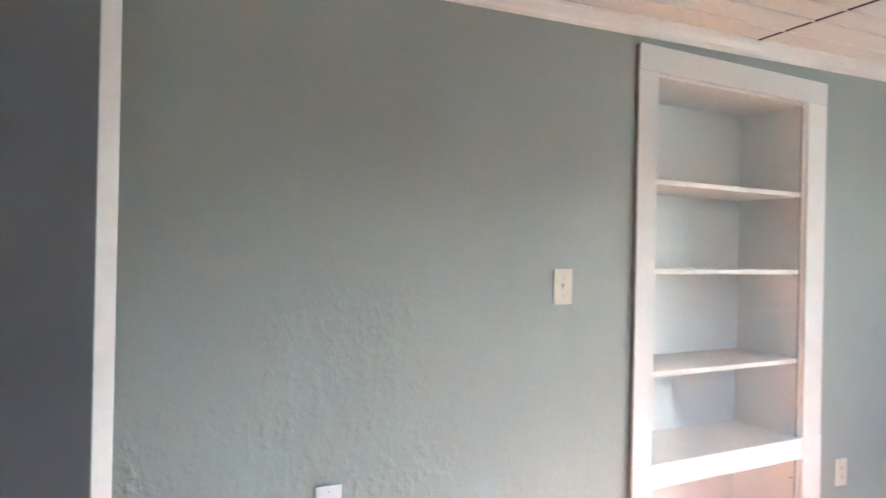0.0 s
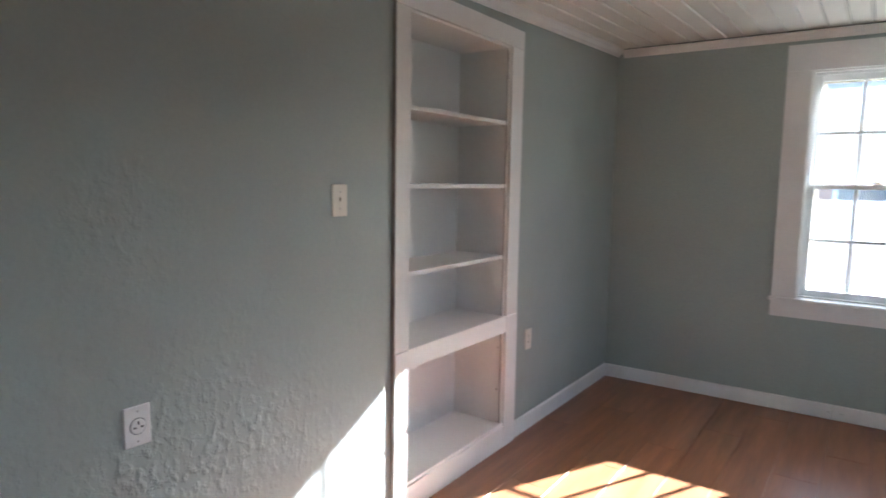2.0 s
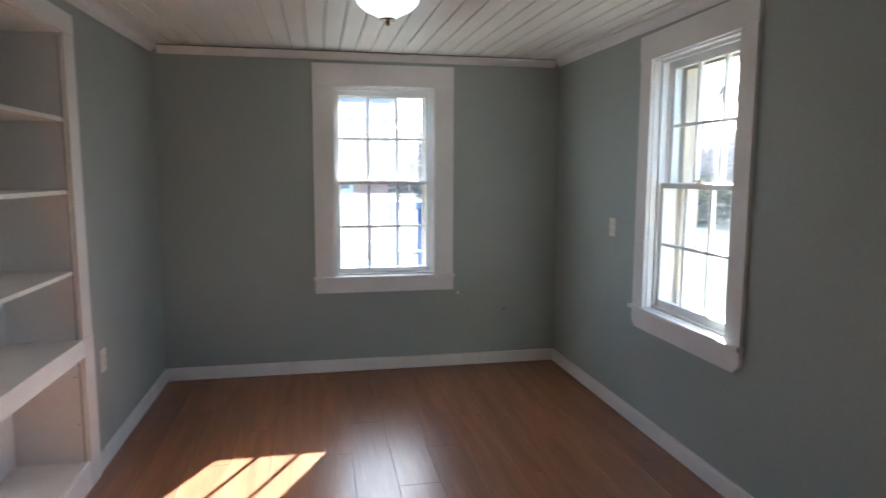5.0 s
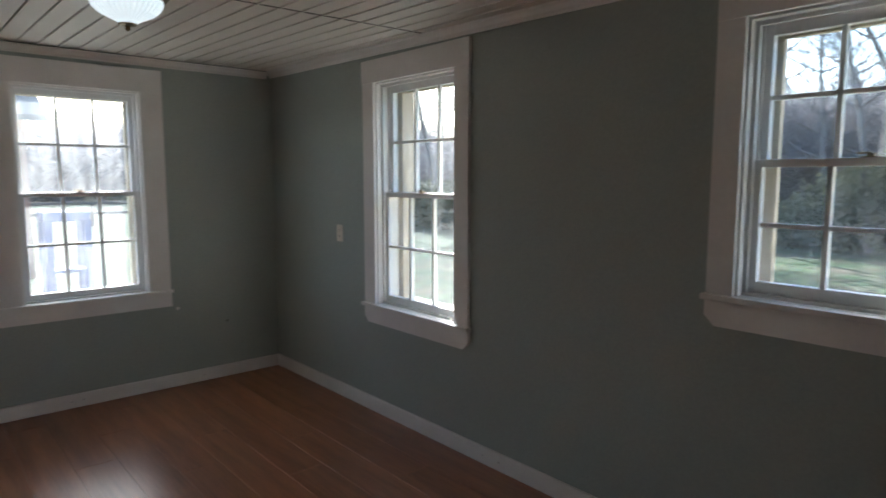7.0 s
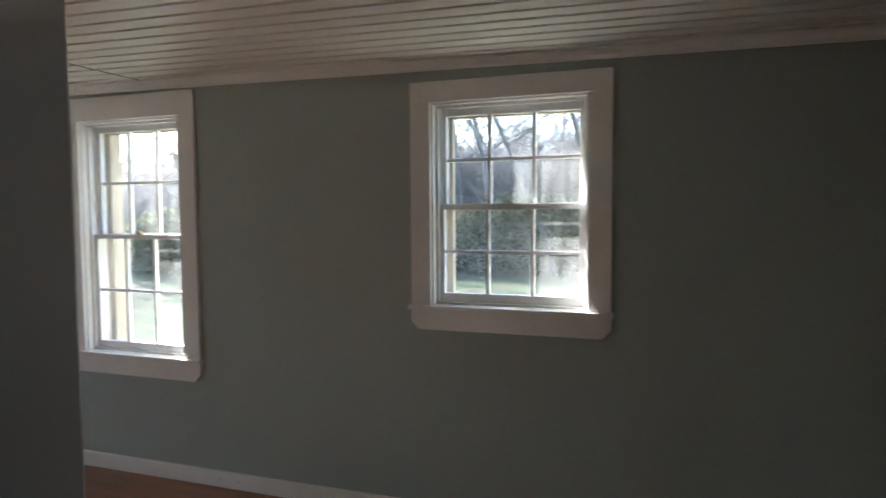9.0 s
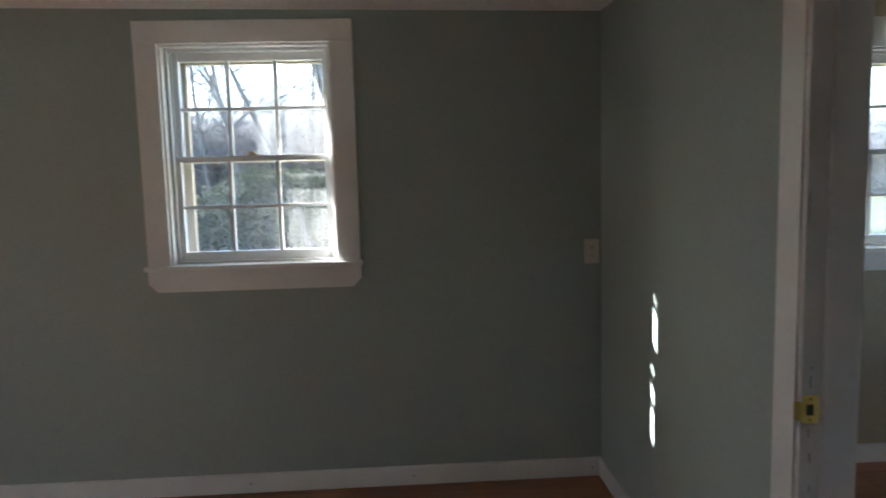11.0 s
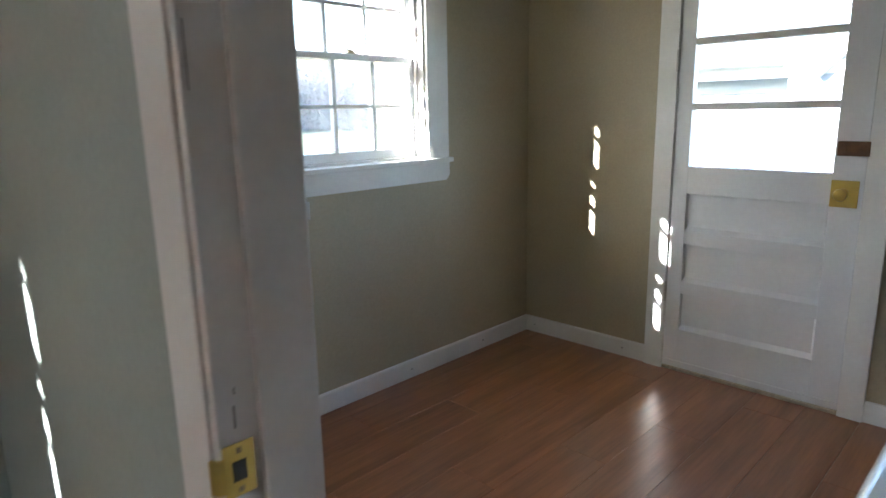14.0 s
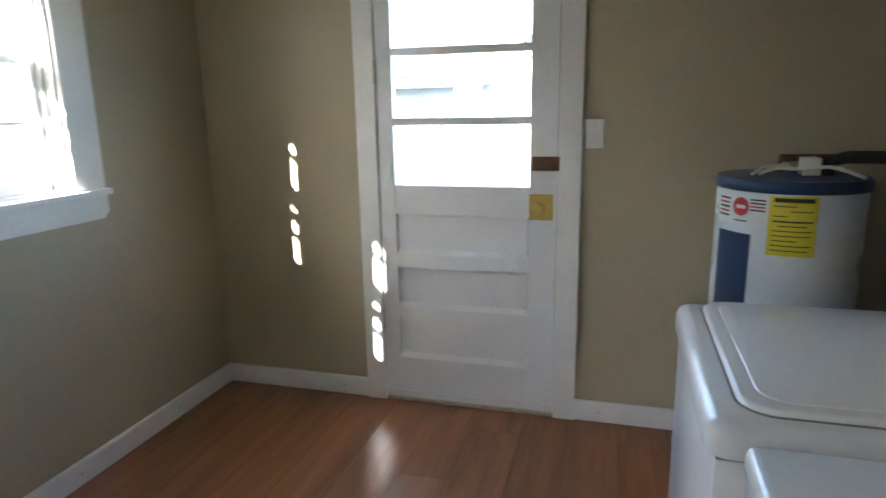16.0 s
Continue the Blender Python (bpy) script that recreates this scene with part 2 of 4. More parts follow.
SAGE = plaster("sage_grey_paint", (0.360, 0.403, 0.370), (0.332, 0.375, 0.346), 0.5, 0.22)
ROUGH = trowelled("sage_grey_rough_plaster", (0.364, 0.403, 0.374), (0.336, 0.372, 0.348), 0.46)
BEIGE = plaster("khaki_paint", (0.45, 0.382, 0.258), (0.42, 0.355, 0.238), 0.55, 0.15)
TRIM = material("white_gloss_paint", (0.80, 0.785, 0.76), 0.38, second=(0.74, 0.72, 0.69), scale=4, bump=0.0006, bump_scale=25)
SHELF = material("white_shelf_paint", (0.80, 0.79, 0.765), 0.45, second=(0.75, 0.74, 0.71), scale=2.5, bump=0.0006, bump_scale=30)
CEIL = material("cream_ceiling_paint", (0.78, 0.75, 0.69), 0.42, second=(0.71, 0.67, 0.60), scale=1.5, bump=0.0008, bump_scale=20)
# near black: puts shade into the ceiling gaps as colour, also the subfloor
DARK = material("dark_gap_shade", (0.03, 0.022, 0.016), 0.9)
FLOOR = laminate("cherry_laminate")
GLASS = pane_glass("window_glass", 0.08, 0.026)
HAZY = pane_glass("dusty_window_glass", 0.09, 0.035)
# dust film thickened beyond the other panes to put outdoor glare into the glass
VEILED = pane_glass("glare_film_glass", 0.22, 0.09)
CLEAN = pane_glass("door_glass", 0.05)
VINYL = material("white_sash", (0.80, 0.80, 0.79), 0.35, second=(0.74, 0.745, 0.74))
OLDWOOD = material("weathered_cream_wood", (0.56, 0.48, 0.36), 0.7, second=(0.42, 0.35, 0.26), scale=6, fine=40, stretch=(4, 4, 0.6))
IVORY = material("ivory_plastic", (0.76, 0.72, 0.62), 0.35)
WHITEP = material("white_plastic", (0.82, 0.81, 0.79), 0.35)
SLOT = material("slot_black", (0.02, 0.02, 0.02), 0.6)
BRASS = material("worn_brass", (0.62, 0.45, 0.13), 0.32, metal=1.0, second=(0.50, 0.38, 0.13), scale=14)
BRONZE = material("antique_brass", (0.30, 0.22, 0.12), 0.34, metal=1.0, second=(0.20, 0.14, 0.07), scale=18)
BROWN = material("rusty_brown_steel", (0.16, 0.075, 0.03), 0.6, second=(0.09, 0.045, 0.022), scale=30)
STEEL = material("painted_steel", (0.55, 0.53, 0.50), 0.45, metal=0.6)
DOORW = material("white_door_paint", (0.78, 0.78, 0.79), 0.36, second=(0.73, 0.73, 0.74), scale=3, bump=0.0007, bump_scale=28)
GREYDOOR = material("grey_door_paint", (0.27, 0.262, 0.26), 0.30, second=(0.245, 0.238, 0.235), scale=2, bump=0.0008, bump_scale=14)
ENAMEL = material("white_enamel", (0.80, 0.80, 0.795), 0.16, second=(0.775, 0.775, 0.77), scale=2)
GREYP = material("grey_gasket", (0.22, 0.22, 0.22), 0.5)
TANK = material("white_tank_enamel", (0.74, 0.76, 0.77), 0.28, second=(0.69, 0.71, 0.72))
NAVY = material("navy_plastic", (0.025, 0.05, 0.11), 0.35, second=(0.02, 0.04, 0.09))
YELLOW = material("yellow_paper", (0.80, 0.66, 0.03), 0.55, second=(0.74, 0.60, 0.03))
PAPER = material("white_paper", (0.80, 0.79, 0.77), 0.55)
INK = material("black_ink", (0.03, 0.03, 0.03), 0.6)
RED = material("red_ink", (0.55, 0.02, 0.03), 0.5)
COPPER = material("dull_copper", (0.25, 0.14, 0.08), 0.5, metal=0.9, second=(0.14, 0.10, 0.07), scale=20)
FOAM = material("grey_pipe_wrap", (0.06, 0.055, 0.05), 0.8)
BOWL = glow("frosted_glass_lit", (0.92, 0.97, 0.93), BULB)
GRASS = material("winter_lawn", (0.062, 0.088, 0.045), 0.9, second=(0.115, 0.098, 0.070), scale=1.3, fine=5, fine_mix=0.85, bump=0.03, bump_scale=12, spec=0.03)
BARK = material("grey_bark", (0.15, 0.135, 0.128), 0.9, second=(0.10, 0.088, 0.080), scale=4, fine=30)
LEAF = foliage("dry_olive_leaves", (0.120, 0.120, 0.080), (0.070, 0.080, 0.048))
TWIGS = foliage("grey_twigs", (0.15, 0.14, 0.145), (0.10, 0.095, 0.098))
CHIP = material("bare_grey_wood", (0.33, 0.31, 0.28), 0.8, second=(0.24, 0.22, 0.20), scale=30)
BRICK = material("red_brown_brick", (0.30, 0.17, 0.13), 0.85, second=(0.23, 0.13, 0.10), scale=3, fine=25, fine_mix=0.4)
SIDING = material("white_siding", (0.50, 0.51, 0.52), 0.55, second=(0.44, 0.45, 0.46))
BLOCK = material("pale_painted_block", (0.24, 0.265, 0.30), 0.7, second=(0.20, 0.225, 0.26), scale=2)
SHINGLE = material("grey_shingle", (0.085, 0.097, 0.105), 0.85, second=(0.055, 0.065, 0.072), scale=5, fine=40, fine_mix=0.4)
BLUE = material("plain_blue", (0.03, 0.07, 0.22), 0.6)
DARKPANE = material("dark_pane", (0.05, 0.06, 0.08), 0.1)


# ---- mesh helpers ----
def box(bm, x0, x1, y0, y1, z0, z1, bevel=0.0):
    m = Matrix.LocRotScale(((x0 + x1) / 2, (y0 + y1) / 2, (z0 + z1) / 2), None, (abs(x1 - x0), abs(y1 - y0), abs(z1 - z0)))
    made = bmesh.ops.create_cube(bm, size=1, matrix=m)["verts"]
    if bevel:
        edges = {e for v in made for e in v.link_edges}
        bmesh.ops.bevel(bm, geom=list(edges), offset=bevel, segments=2, affect="EDGES", profile=0.6)
    return bm


def boxes(*rows, bevel=0.0):
    bm = bmesh.new()
    for r in rows:
        box(bm, *r, bevel=bevel)
    return bm


def smooth(ob, degrees=35):
    for p in ob.data.polygons:
        p.use_smooth = True
    ob.data.set_sharp_from_angle(angle=radians(degrees))
    return ob


def part(name, bm, mat, parent=None, label=""):
    me = bpy.data.meshes.new(name)
    bmesh.ops.recalc_face_normals(bm, faces=bm.faces)
    bm.to_mesh(me)
    bm.free()
    me.materials.append(mat)
    ob = new(name, me)
    if parent:
        ob.parent = parent
    if label:
        ob["label"] = label
    return ob


def thing(name, label, category, x=0, y=0, z=0, group="", kind=""):
    ob = new(name)
    ob.location = (x, y, z)
    ob.empty_display_size = 0.1
    bpy.context.view_layer.update()
    return tagged(ob, label, category, group, kind)


def structure(name, bm, mat, label):
    return tagged(part(name, bm, mat), label, "", "", "structure")


def lathe(profile, x=0, y=0, steps=40):
    bm = bmesh.new()
    rings = []
    for r, z in profile:
        rings.append([bm.verts.new((x + r * math.cos(2 * math.pi * i / steps), y + r * math.sin(2 * math.pi * i / steps), z)) for i in range(steps)])
    for a, b in zip(rings, rings[1:]):
        for i in range(steps):
            bm.faces.new((a[i], a[(i + 1) % steps], b[(i + 1) % steps], b[i]))
    bm.faces.new(rings[0])
    bm.faces.new(rings[-1])
    return bm


def tube(points, r, steps=8, r1=None):
    """A round bar along points, tapering to r1."""
    bm = bmesh.new()
    add_tube(bm, points, r, r1 if r1 is not None else r, steps)
    return bm


def add_tube(bm, points, r0, r1, steps=8):
    pts = [Vector(p) for p in points]
    rings = []
    for i, p in enumerate(pts):
        d = (pts[min(i + 1, len(pts) - 1)] - pts[max(i - 1, 0)]).normalized()
        u = d.cross(Vector((0.31, 0.17, 0.93)) if abs(d.z) < 0.9 else Vector((1, 0, 0))).normalized()
        v = d.cross(u)
        r = r0 + (r1 - r0) * i / (len(pts) - 1)
        rings.append([bm.verts.new(p + r * (math.cos(2 * math.pi * k / steps) * u + math.sin(2 * math.pi * k / steps) * v)) for k in range(steps)])
    for a, b in zip(rings, rings[1:]):
        for k in range(steps):
            bm.faces.new((a[k], a[(k + 1) % steps], b[(k + 1) % steps], b[k]))
    bm.faces.new(rings[0])
    bm.faces.new(rings[-1])


def holed(u0, u1, z0, z1, holes):
    """Cells (u0, u1, z0, z1) that fill a wall round its openings."""
    us = sorted({u0, u1, *[h[0] for h in holes], *[h[1] for h in holes]})
    cells = []
    for a, b in zip(us, us[1:]):
        mid = (a + b) / 2
        cuts = sorted((h[2], h[3]) for h in holes if h[0] < mid < h[1])
        z = z0
        for c, d in cuts:
            if c > z:
                cells.append((a, b, z, c))
            z = d
        if z < z1:
            cells.append((a, b, z, z1))
    return cells


# a wall's own axes: u along it, d outward from the inner face, z up
def on_south(u0, u1, d0, d1, z0, z1):
    return (u0, u1, S - d1, S - d0, z0, z1)


def on_east(u0, u1, d0, d1, z0, z1):
    return (E + d0, E + d1, u0, u1, z0, z1)


def on_west(u0, u1, d0, d1, z0, z1):
    return (W - d1, W - d0, u0, u1, z0, z1)


def on_north(u0, u1, d0, d1, z0, z1):
    return (u0, u1, N + d0, N + d1, z0, z1)


def on_partition(u0, u1, d0, d1, z0, z1):
    return (P - d1, P - d0, u0, u1, z0, z1)


# ---- walls, floor, ceiling ----
W1 = (0.092, 0.847, 0.735, 2.133)
W2 = (2.190, 2.945, 0.735, 2.136)
W3 = (-0.102, 0.665, 1.112, 2.110)
W4A = (-3.205, -2.445, 1.095, 2.050)
W4B = (-2.355, -1.600, 1.095, 2.050)
BACK = (-0.020, 0.782, 0.0, 2.040)       # back door opening
PASS = (0.660, 1.401, 0.0, 2.035)        # doorway in the partition
HALL = (-0.985, -0.175, 0.0, 2.035)      # doorway in the north wall
NICHE = (1.945, 2.797, 0.115, 2.125)

structure("wall_south", boxes(*[on_south(a, b, 0, TH, c, d) for a, b, c, d in holed(P - 0.055, E + TH, 0, H, [W2, W3])]), SAGE, "sage grey painted plaster wall with two windows")
structure("wall_south_laundry", boxes(*[on_south(a, b, 0, TH, c, d) for a, b, c, d in holed(W - TH, P - 0.055, 0, H, [W4A, W4B])]), BEIGE, "khaki painted wall with a double window")
structure("wall_east", boxes(*[on_east(a, b, 0, TH, c, d) for a, b, c, d in holed(S, N + 0.4, 0, H, [W1])]), SAGE, "sage grey painted wall with one window")
structure("wall_north", boxes(*[on_north(a, b, 0, 0.12, c, d) for a, b, c, d in holed(P - 0.055, E, 0, H, [HALL, NICHE])]), ROUGH, "sage grey wall of rough patched plaster")
structure("wall_partition", boxes(*[on_partition(a, b, 0, 0.055, c, d) for a, b, c, d in holed(S, N, 0, H, [PASS])]), SAGE, "sage grey partition wall with a doorway")
structure("wall_partition_laundry", boxes(*[on_partition(a, b, 0.055, 0.11, c, d) for a, b, c, d in holed(S, NB, 0, H, [PASS])]), BEIGE, "khaki side of the partition wall")
structure("wall_west", boxes(*[on_west(a, b, 0, TH, c, d) for a, b, c, d in holed(S, NB + 0.1, 0, H, [BACK])]), BEIGE, "khaki painted wall with the back door")
structure("wall_north_laundry", boxes((W, PW, NB, NB + 0.1, 0, H)), BEIGE, "khaki painted wall behind the machines")
structure("wall_hall", boxes((P - 0.055, P + 0.06, N + 0.12, 3.4, 0, H), (0.5, 0.6, N + 0.12, 3.4, 0, H), (P - 0.055, 0.6, 3.4, 3.5, 0, H)), SAGE, "plain grey walls of the hall")
structure("wall_behind_bookcase", boxes((1.75, 3.0, N + 0.335, N + 0.4, 0, H)), SAGE, "plain back of the bookcase recess")
structure("floor", boxes((W - TH, E + TH, S - TH, 3.5, -0.12, -0.008)), DARK, "dark subfloor under the laminate")


def settled(bm):
    """The old ceiling sinks towards the west, most along the north wall."""
    for v in bm.verts:
        v.co.z -= (E - v.co.x) * (0.016 + 0.018 * (v.co.y - S) / (N - S))
    return bm


def ceiling_mesh(x0, x1, y0, y1, pitch):
    """Painted boards along x with an open bead between them."""
    bm = bmesh.new()
    y = y0
    while y < y1 - 0.001:
        b = min(y + pitch, y1)
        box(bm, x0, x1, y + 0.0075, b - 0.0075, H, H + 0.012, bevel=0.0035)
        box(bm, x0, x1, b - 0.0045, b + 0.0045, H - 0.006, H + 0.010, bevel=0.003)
        y = b
    return bm


SEAM = 2.44
bm = ceiling_mesh(SEAM + 0.010, E - 0.012, S, N, 0.112)
bm2 = ceiling_mesh(P, SEAM - 0.010, S, N, 0.112)
structure("ceiling", settled(bm2), CEIL, "cream painted board ceiling")
structure("ceiling_east", settled(bm), CEIL, "cream painted board ceiling by the window")
structure("ceiling_laundry", ceiling_mesh(W, PW, S, NB, 0.112), CEIL, "cream painted board ceiling of the laundry room")
# the seam's shade as a flush dark strip; board ends would show cream
structure("ceiling_seam_shade", settled(boxes((SEAM - 0.0095, SEAM + 0.0095, S, N, H + 0.001, H + 0.012))), DARK, "dark strip filling the ceiling seam, standing for its shade")
# solid slab coloured near black so the bead gaps look shaded
structure("ceiling_backing", boxes((W - TH, E + TH, S - TH, 3.5, H + 0.0125, H + 0.15)), DARK, "near-black slab over the ceiling boards, giving their gaps shade")
structure("ceiling_hall", boxes((P, 0.6, N + 0.12, 3.5, H - 0.02, H + 0.012)), CEIL, "plain hall ceiling")


def prism(points, place, u0, u1):
    """A moulding: a profile of (depth into the room, z) drawn along a wall."""
    bm = bmesh.new()
    ends = []
    for u in (u0, u1):
        ring = []
        for d, z in points:
            a = place(u, u, -d, -d, z, z)
            ring.append(bm.verts.new((a[0], a[2], a[4])))
        ends.append(ring)
    n = len(points)
    for i in range(n):
        bm.faces.new((ends[0][i], ends[0][(i + 1) % n], ends[1][(i + 1) % n], ends[1][i]))
    bm.faces.new(ends[0])
    bm.faces.new(ends[1])
    return bm


CROWN = [(0, H - 0.052), (0.008, H - 0.052), (0.012, H - 0.044), (0.022, H - 0.036), (0.034, H - 0.016), (0.042, H - 0.010), (0.044, H - 0.002), (0, H - 0.002)]
BASE = [(0, 0.004), (0.015, 0.004), (0.015, 0.086), (0.012, 0.094), (0, 0.096)]
CROWN_E = [(d, z - 0.009) for d, z in CROWN]
for place, a, b in ((on_south, P, 1.15), (on_south, 1.154, E), (on_north, P, 3.1), (on_north, 3.104, E), (on_partition, S + 0.044, N - 0.044)):
    structure("crown_trim", settled(prism(CROWN, place, a, b)), TRIM, "narrow white crown moulding")
structure("crown_trim", settled(prism(CROWN_E, on_east, S + 0.044, N - 0.044)), TRIM, "narrow white crown moulding with a dark gap above")
baseboards = ((on_south, P, 1.9), (on_south, 1.902, E), (on_north, P, HALL[0] - 0.1), (on_north, HALL[1] + 0.1, 1.855), (on_north, 2.925, E), (on_east, S + 0.015, 0.6), (on_east, 0.602, N - 0.015), (on_partition, S + 0.015, PASS[0] - 0.085), (on_partition, PASS[1] + 0.085, N - 0.015))
for place, a, b in baseboards:
    structure("baseboard", prism(BASE, place, a, b), TRIM, "white painted baseboard")


for place, a, b in ((on_south, W, PW), (on_west, S + 0.015, BACK[0] - 0.092), (on_west, BACK[1] + 0.092, NB)):
    structure("baseboard", prism(BASE, place, a, b), TRIM, "white painted baseboard with filled nail holes")


def nail(place, u, z=0.05):
    bm = bmesh.new()
    a = place(u - 0.006, u + 0.006, -0.017, -0.0152, z - 0.004, z + 0.004)
    box(bm, *a, bevel=0.0005)
    return tagged(part("nail_hole", bm, STEEL), "small filled nail hole in the baseboard", "nail hole", "nail holes")


for place, us in ((on_south, (-1.30, -0.42, 0.36, 1.84, 1.96, -1.9, -2.45, -3.05, -3.6)), (on_east, (0.62, 0.55, -0.27)), (on_west, (-0.82, -0.24, 0.98))):
    for u in us:
        nail(place, u)


# ---- windows ----
def chamfered_board(place, u0, u1, d0, d1, z0, z1, c):
    bm = bmesh.new()
    rings = []
    for d in (d0, d1):
        rings.append([])
        for u, z in ((u0, z1), (u1, z1), (u1, z0 + c), (u1 - c, z0), (u0 + c, z0), (u0, z0 + c)):
            a = place(u, u, d, d, z, z)
            rings[-1].append(bm.verts.new((a[0], a[2], a[4])))
    for i in range(6):
        bm.faces.new((rings[0][i], rings[0][(i + 1) % 6], rings[1][(i + 1) % 6], rings[1][i]))
    bm.faces.new(rings[0])
    bm.faces.new(rings[1])
    return bm


def sash(name, parent, place, a, b, z0, z1, d, stile, rails, cols=3, rows=2):
    """One sash: a frame, its glazing bars and its panes."""
    lo, hi = rails
    D = 0.034
    frame_ob = part(name, boxes(place(a, a + stile, d, d + D, z0, z1), place(b - stile, b, d, d + D, z0, z1), place(a + stile, b - stile, d, d + D, z0, z0 + lo), place(a + stile, b - stile, d, d + D, z1 - hi, z1), bevel=0.0025), VINYL, parent)
    ga, gb, g0, g1 = a + stile, b - stile, z0 + lo, z1 - hi
    for i in range(1, cols):
        u = ga + (gb - ga) * i / cols
        part("muntin", boxes(place(u - 0.009, u + 0.009, d + 0.004, d + D - 0.004, g0, g1), bevel=0.002), VINYL, frame_ob)
    for j in range(1, rows):
        z = g0 + (g1 - g0) * j / rows
        part("muntin", boxes(place(ga, gb, d + 0.006, d + D - 0.006, z - 0.008, z + 0.008), bevel=0.002), VINYL, frame_ob)
    for i in range(cols):
        for j in range(rows):
            p = part("pane", boxes(place(ga + (gb - ga) * i / cols + 0.004, ga + (gb - ga) * (i + 1) / cols - 0.004, d + 0.0155, d + 0.0185, g0 + (g1 - g0) * j / rows + 0.004, g0 + (g1 - g0) * (j + 1) / rows - 0.004)), HAZY if place is on_east else VEILED if b < P else GLASS, frame_ob)
            p.visible_shadow = False


def window_unit(parent, place, o, meet):
    """Jamb, stops, both sashes, latch and the outer storm frame in one opening."""
    a, b, z0, z1 = o
    part("jamb", boxes(place(a, a + 0.012, -0.001, TH, z0, z1), place(b - 0.012, b, -0.001, TH, z0, z1), place(a + 0.012, b - 0.012, -0.001, TH, z1 - 0.012, z1), place(a + 0.012, b - 0.012, 0.03, TH, z0 - 0.001, z0 + 0.012)), TRIM, parent)
    part("stop", boxes(place(a + 0.012, a + 0.028, 0.035, 0.052, z0 + 0.012, z1 - 0.012), place(b - 0.028, b - 0.012, 0.035, 0.052, z0 + 0.012, z1 - 0.012), place(a + 0.028, b - 0.028, 0.035, 0.052, z1 - 0.028, z1 - 0.012), bevel=0.002), VINYL, parent)
    part("parting_bead", boxes(place(a + 0.012, a + 0.024, 0.088, 0.096, z0 + 0.012, z1 - 0.012), place(b - 0.024, b - 0.012, 0.088, 0.096, z0 + 0.012, z1 - 0.012)), VINYL, parent)
    sash("lower_sash", parent, place, a + 0.013, b - 0.013, z0 + 0.013, meet + 0.012, 0.053, 0.038, (0.042, 0.028))
    sash("upper_sash", parent, place, a + 0.013, b - 0.013, meet - 0.012, z1 - 0.013, 0.097, 0.038, (0.026, 0.045))
    part("storm_frame", boxes(place(a + 0.012, a + 0.062, 0.165, 0.195, z0 + 0.012, z1 - 0.012), place(b - 0.062, b - 0.012, 0.165, 0.195, z0 + 0.012, z1 - 0.012), place(a + 0.062, b - 0.062, 0.165, 0.195, z1 - 0.06, z1 - 0.012), place(a + 0.062, b - 0.062, 0.165, 0.195, meet - 0.014, meet + 0.014)), OLDWOOD, parent, "weathered cream storm frame")
    # out of view; deeper on the south only to narrow the indoor sun strips
    od = TH + (0.085 if place is on_south else 0.03)
    part("outer_casing", boxes(place(a - 0.11, a + 0.004, TH, od, z0 - 0.05, z1 + 0.12), place(b - 0.004, b + 0.11, TH, od, z0 - 0.05, z1 + 0.12), place(a + 0.004, b - 0.004, TH, od, z1 - 0.004, z1 + 0.12), place(a + 0.004, b - 0.004, TH, od + 0.01, z0 - 0.05, z0 + 0.004)), OLDWOOD, parent)
    m = (a + b) / 2
    latch = boxes(place(m - 0.028, m + 0.028, 0.058, 0.08, meet + 0.0125, meet + 0.018), place(m - 0.012, m + 0.012, 0.060, 0.082, meet + 0.018, meet + 0.027), place(m - 0.002, m + 0.04, 0.062, 0.072, meet + 0.024, meet + 0.031), bevel=0.002)
    part("latch", latch, BRONZE, parent, "dark bronze sash latch")


def window(name, label, place, opening_list, outer, meet, chamfer, head_lip=0.0, stool_over=0.012):
    """A trimmed window. outer: casing's left, right, apron's bottom, head's top."""
    ua, ub, zb, zt = outer
    win = thing(name, label, "", kind="structure")
    a, b, z0, z1 = opening_list[0][0], opening_list[-1][1], opening_list[0][2], opening_list[0][3]
    if a > b:
        a, b = b, a
    part("side_casing", boxes(place(ua, a + 0.002, -0.02, 0, z0, z1 - 0.002), bevel=0.002), TRIM, win)
    part("side_casing", boxes(place(b - 0.002, ub, -0.02, 0, z0, z1 - 0.002), bevel=0.002), TRIM, win)
    part("head_casing", boxes(place(ua - head_lip, ub + head_lip, -0.023, 0, z1 - 0.002, zt), bevel=0.002), TRIM, win)
    part("stool", boxes(place(ua - stool_over, ub + stool_over, -0.042, -0.0005, z0 - 0.022, z0), place(a, b, -0.0005, 0.06, z0 - 0.022, z0 + 0.0005), bevel=0.003), TRIM, win)
    if chamfer:
        part("apron", chamfered_board(place, ua - 0.002, ub + 0.002, -0.021, 0, zb, z0 - 0.022, chamfer), TRIM, win)
    else:
        part("apron", boxes(place(ua - 0.003, ub + 0.003, -0.021, 0, zb, z0 - 0.022), bevel=0.002), TRIM, win)
    for o, p in zip(opening_list, opening_list[1:]):
        part("mullion", boxes(place(o[1] - 0.002, p[0] + 0.002, -0.02, 0.2, z0, z1 - 0.002), bevel=0.002), TRIM, win)
    for o in opening_list:
        window_unit(win, place, o, meet)
    return win


window("window_1", "white double-hung window with six-over-six panes", on_east, [W1], (-0.055, 0.985, 0.612, 2.288), 1.436, 0)
window("window_2", "white double-hung window with a chamfered apron", on_south, [W2], (2.078, 3.062, 0.606, 2.272), 1.440, 0.04, 0.006)
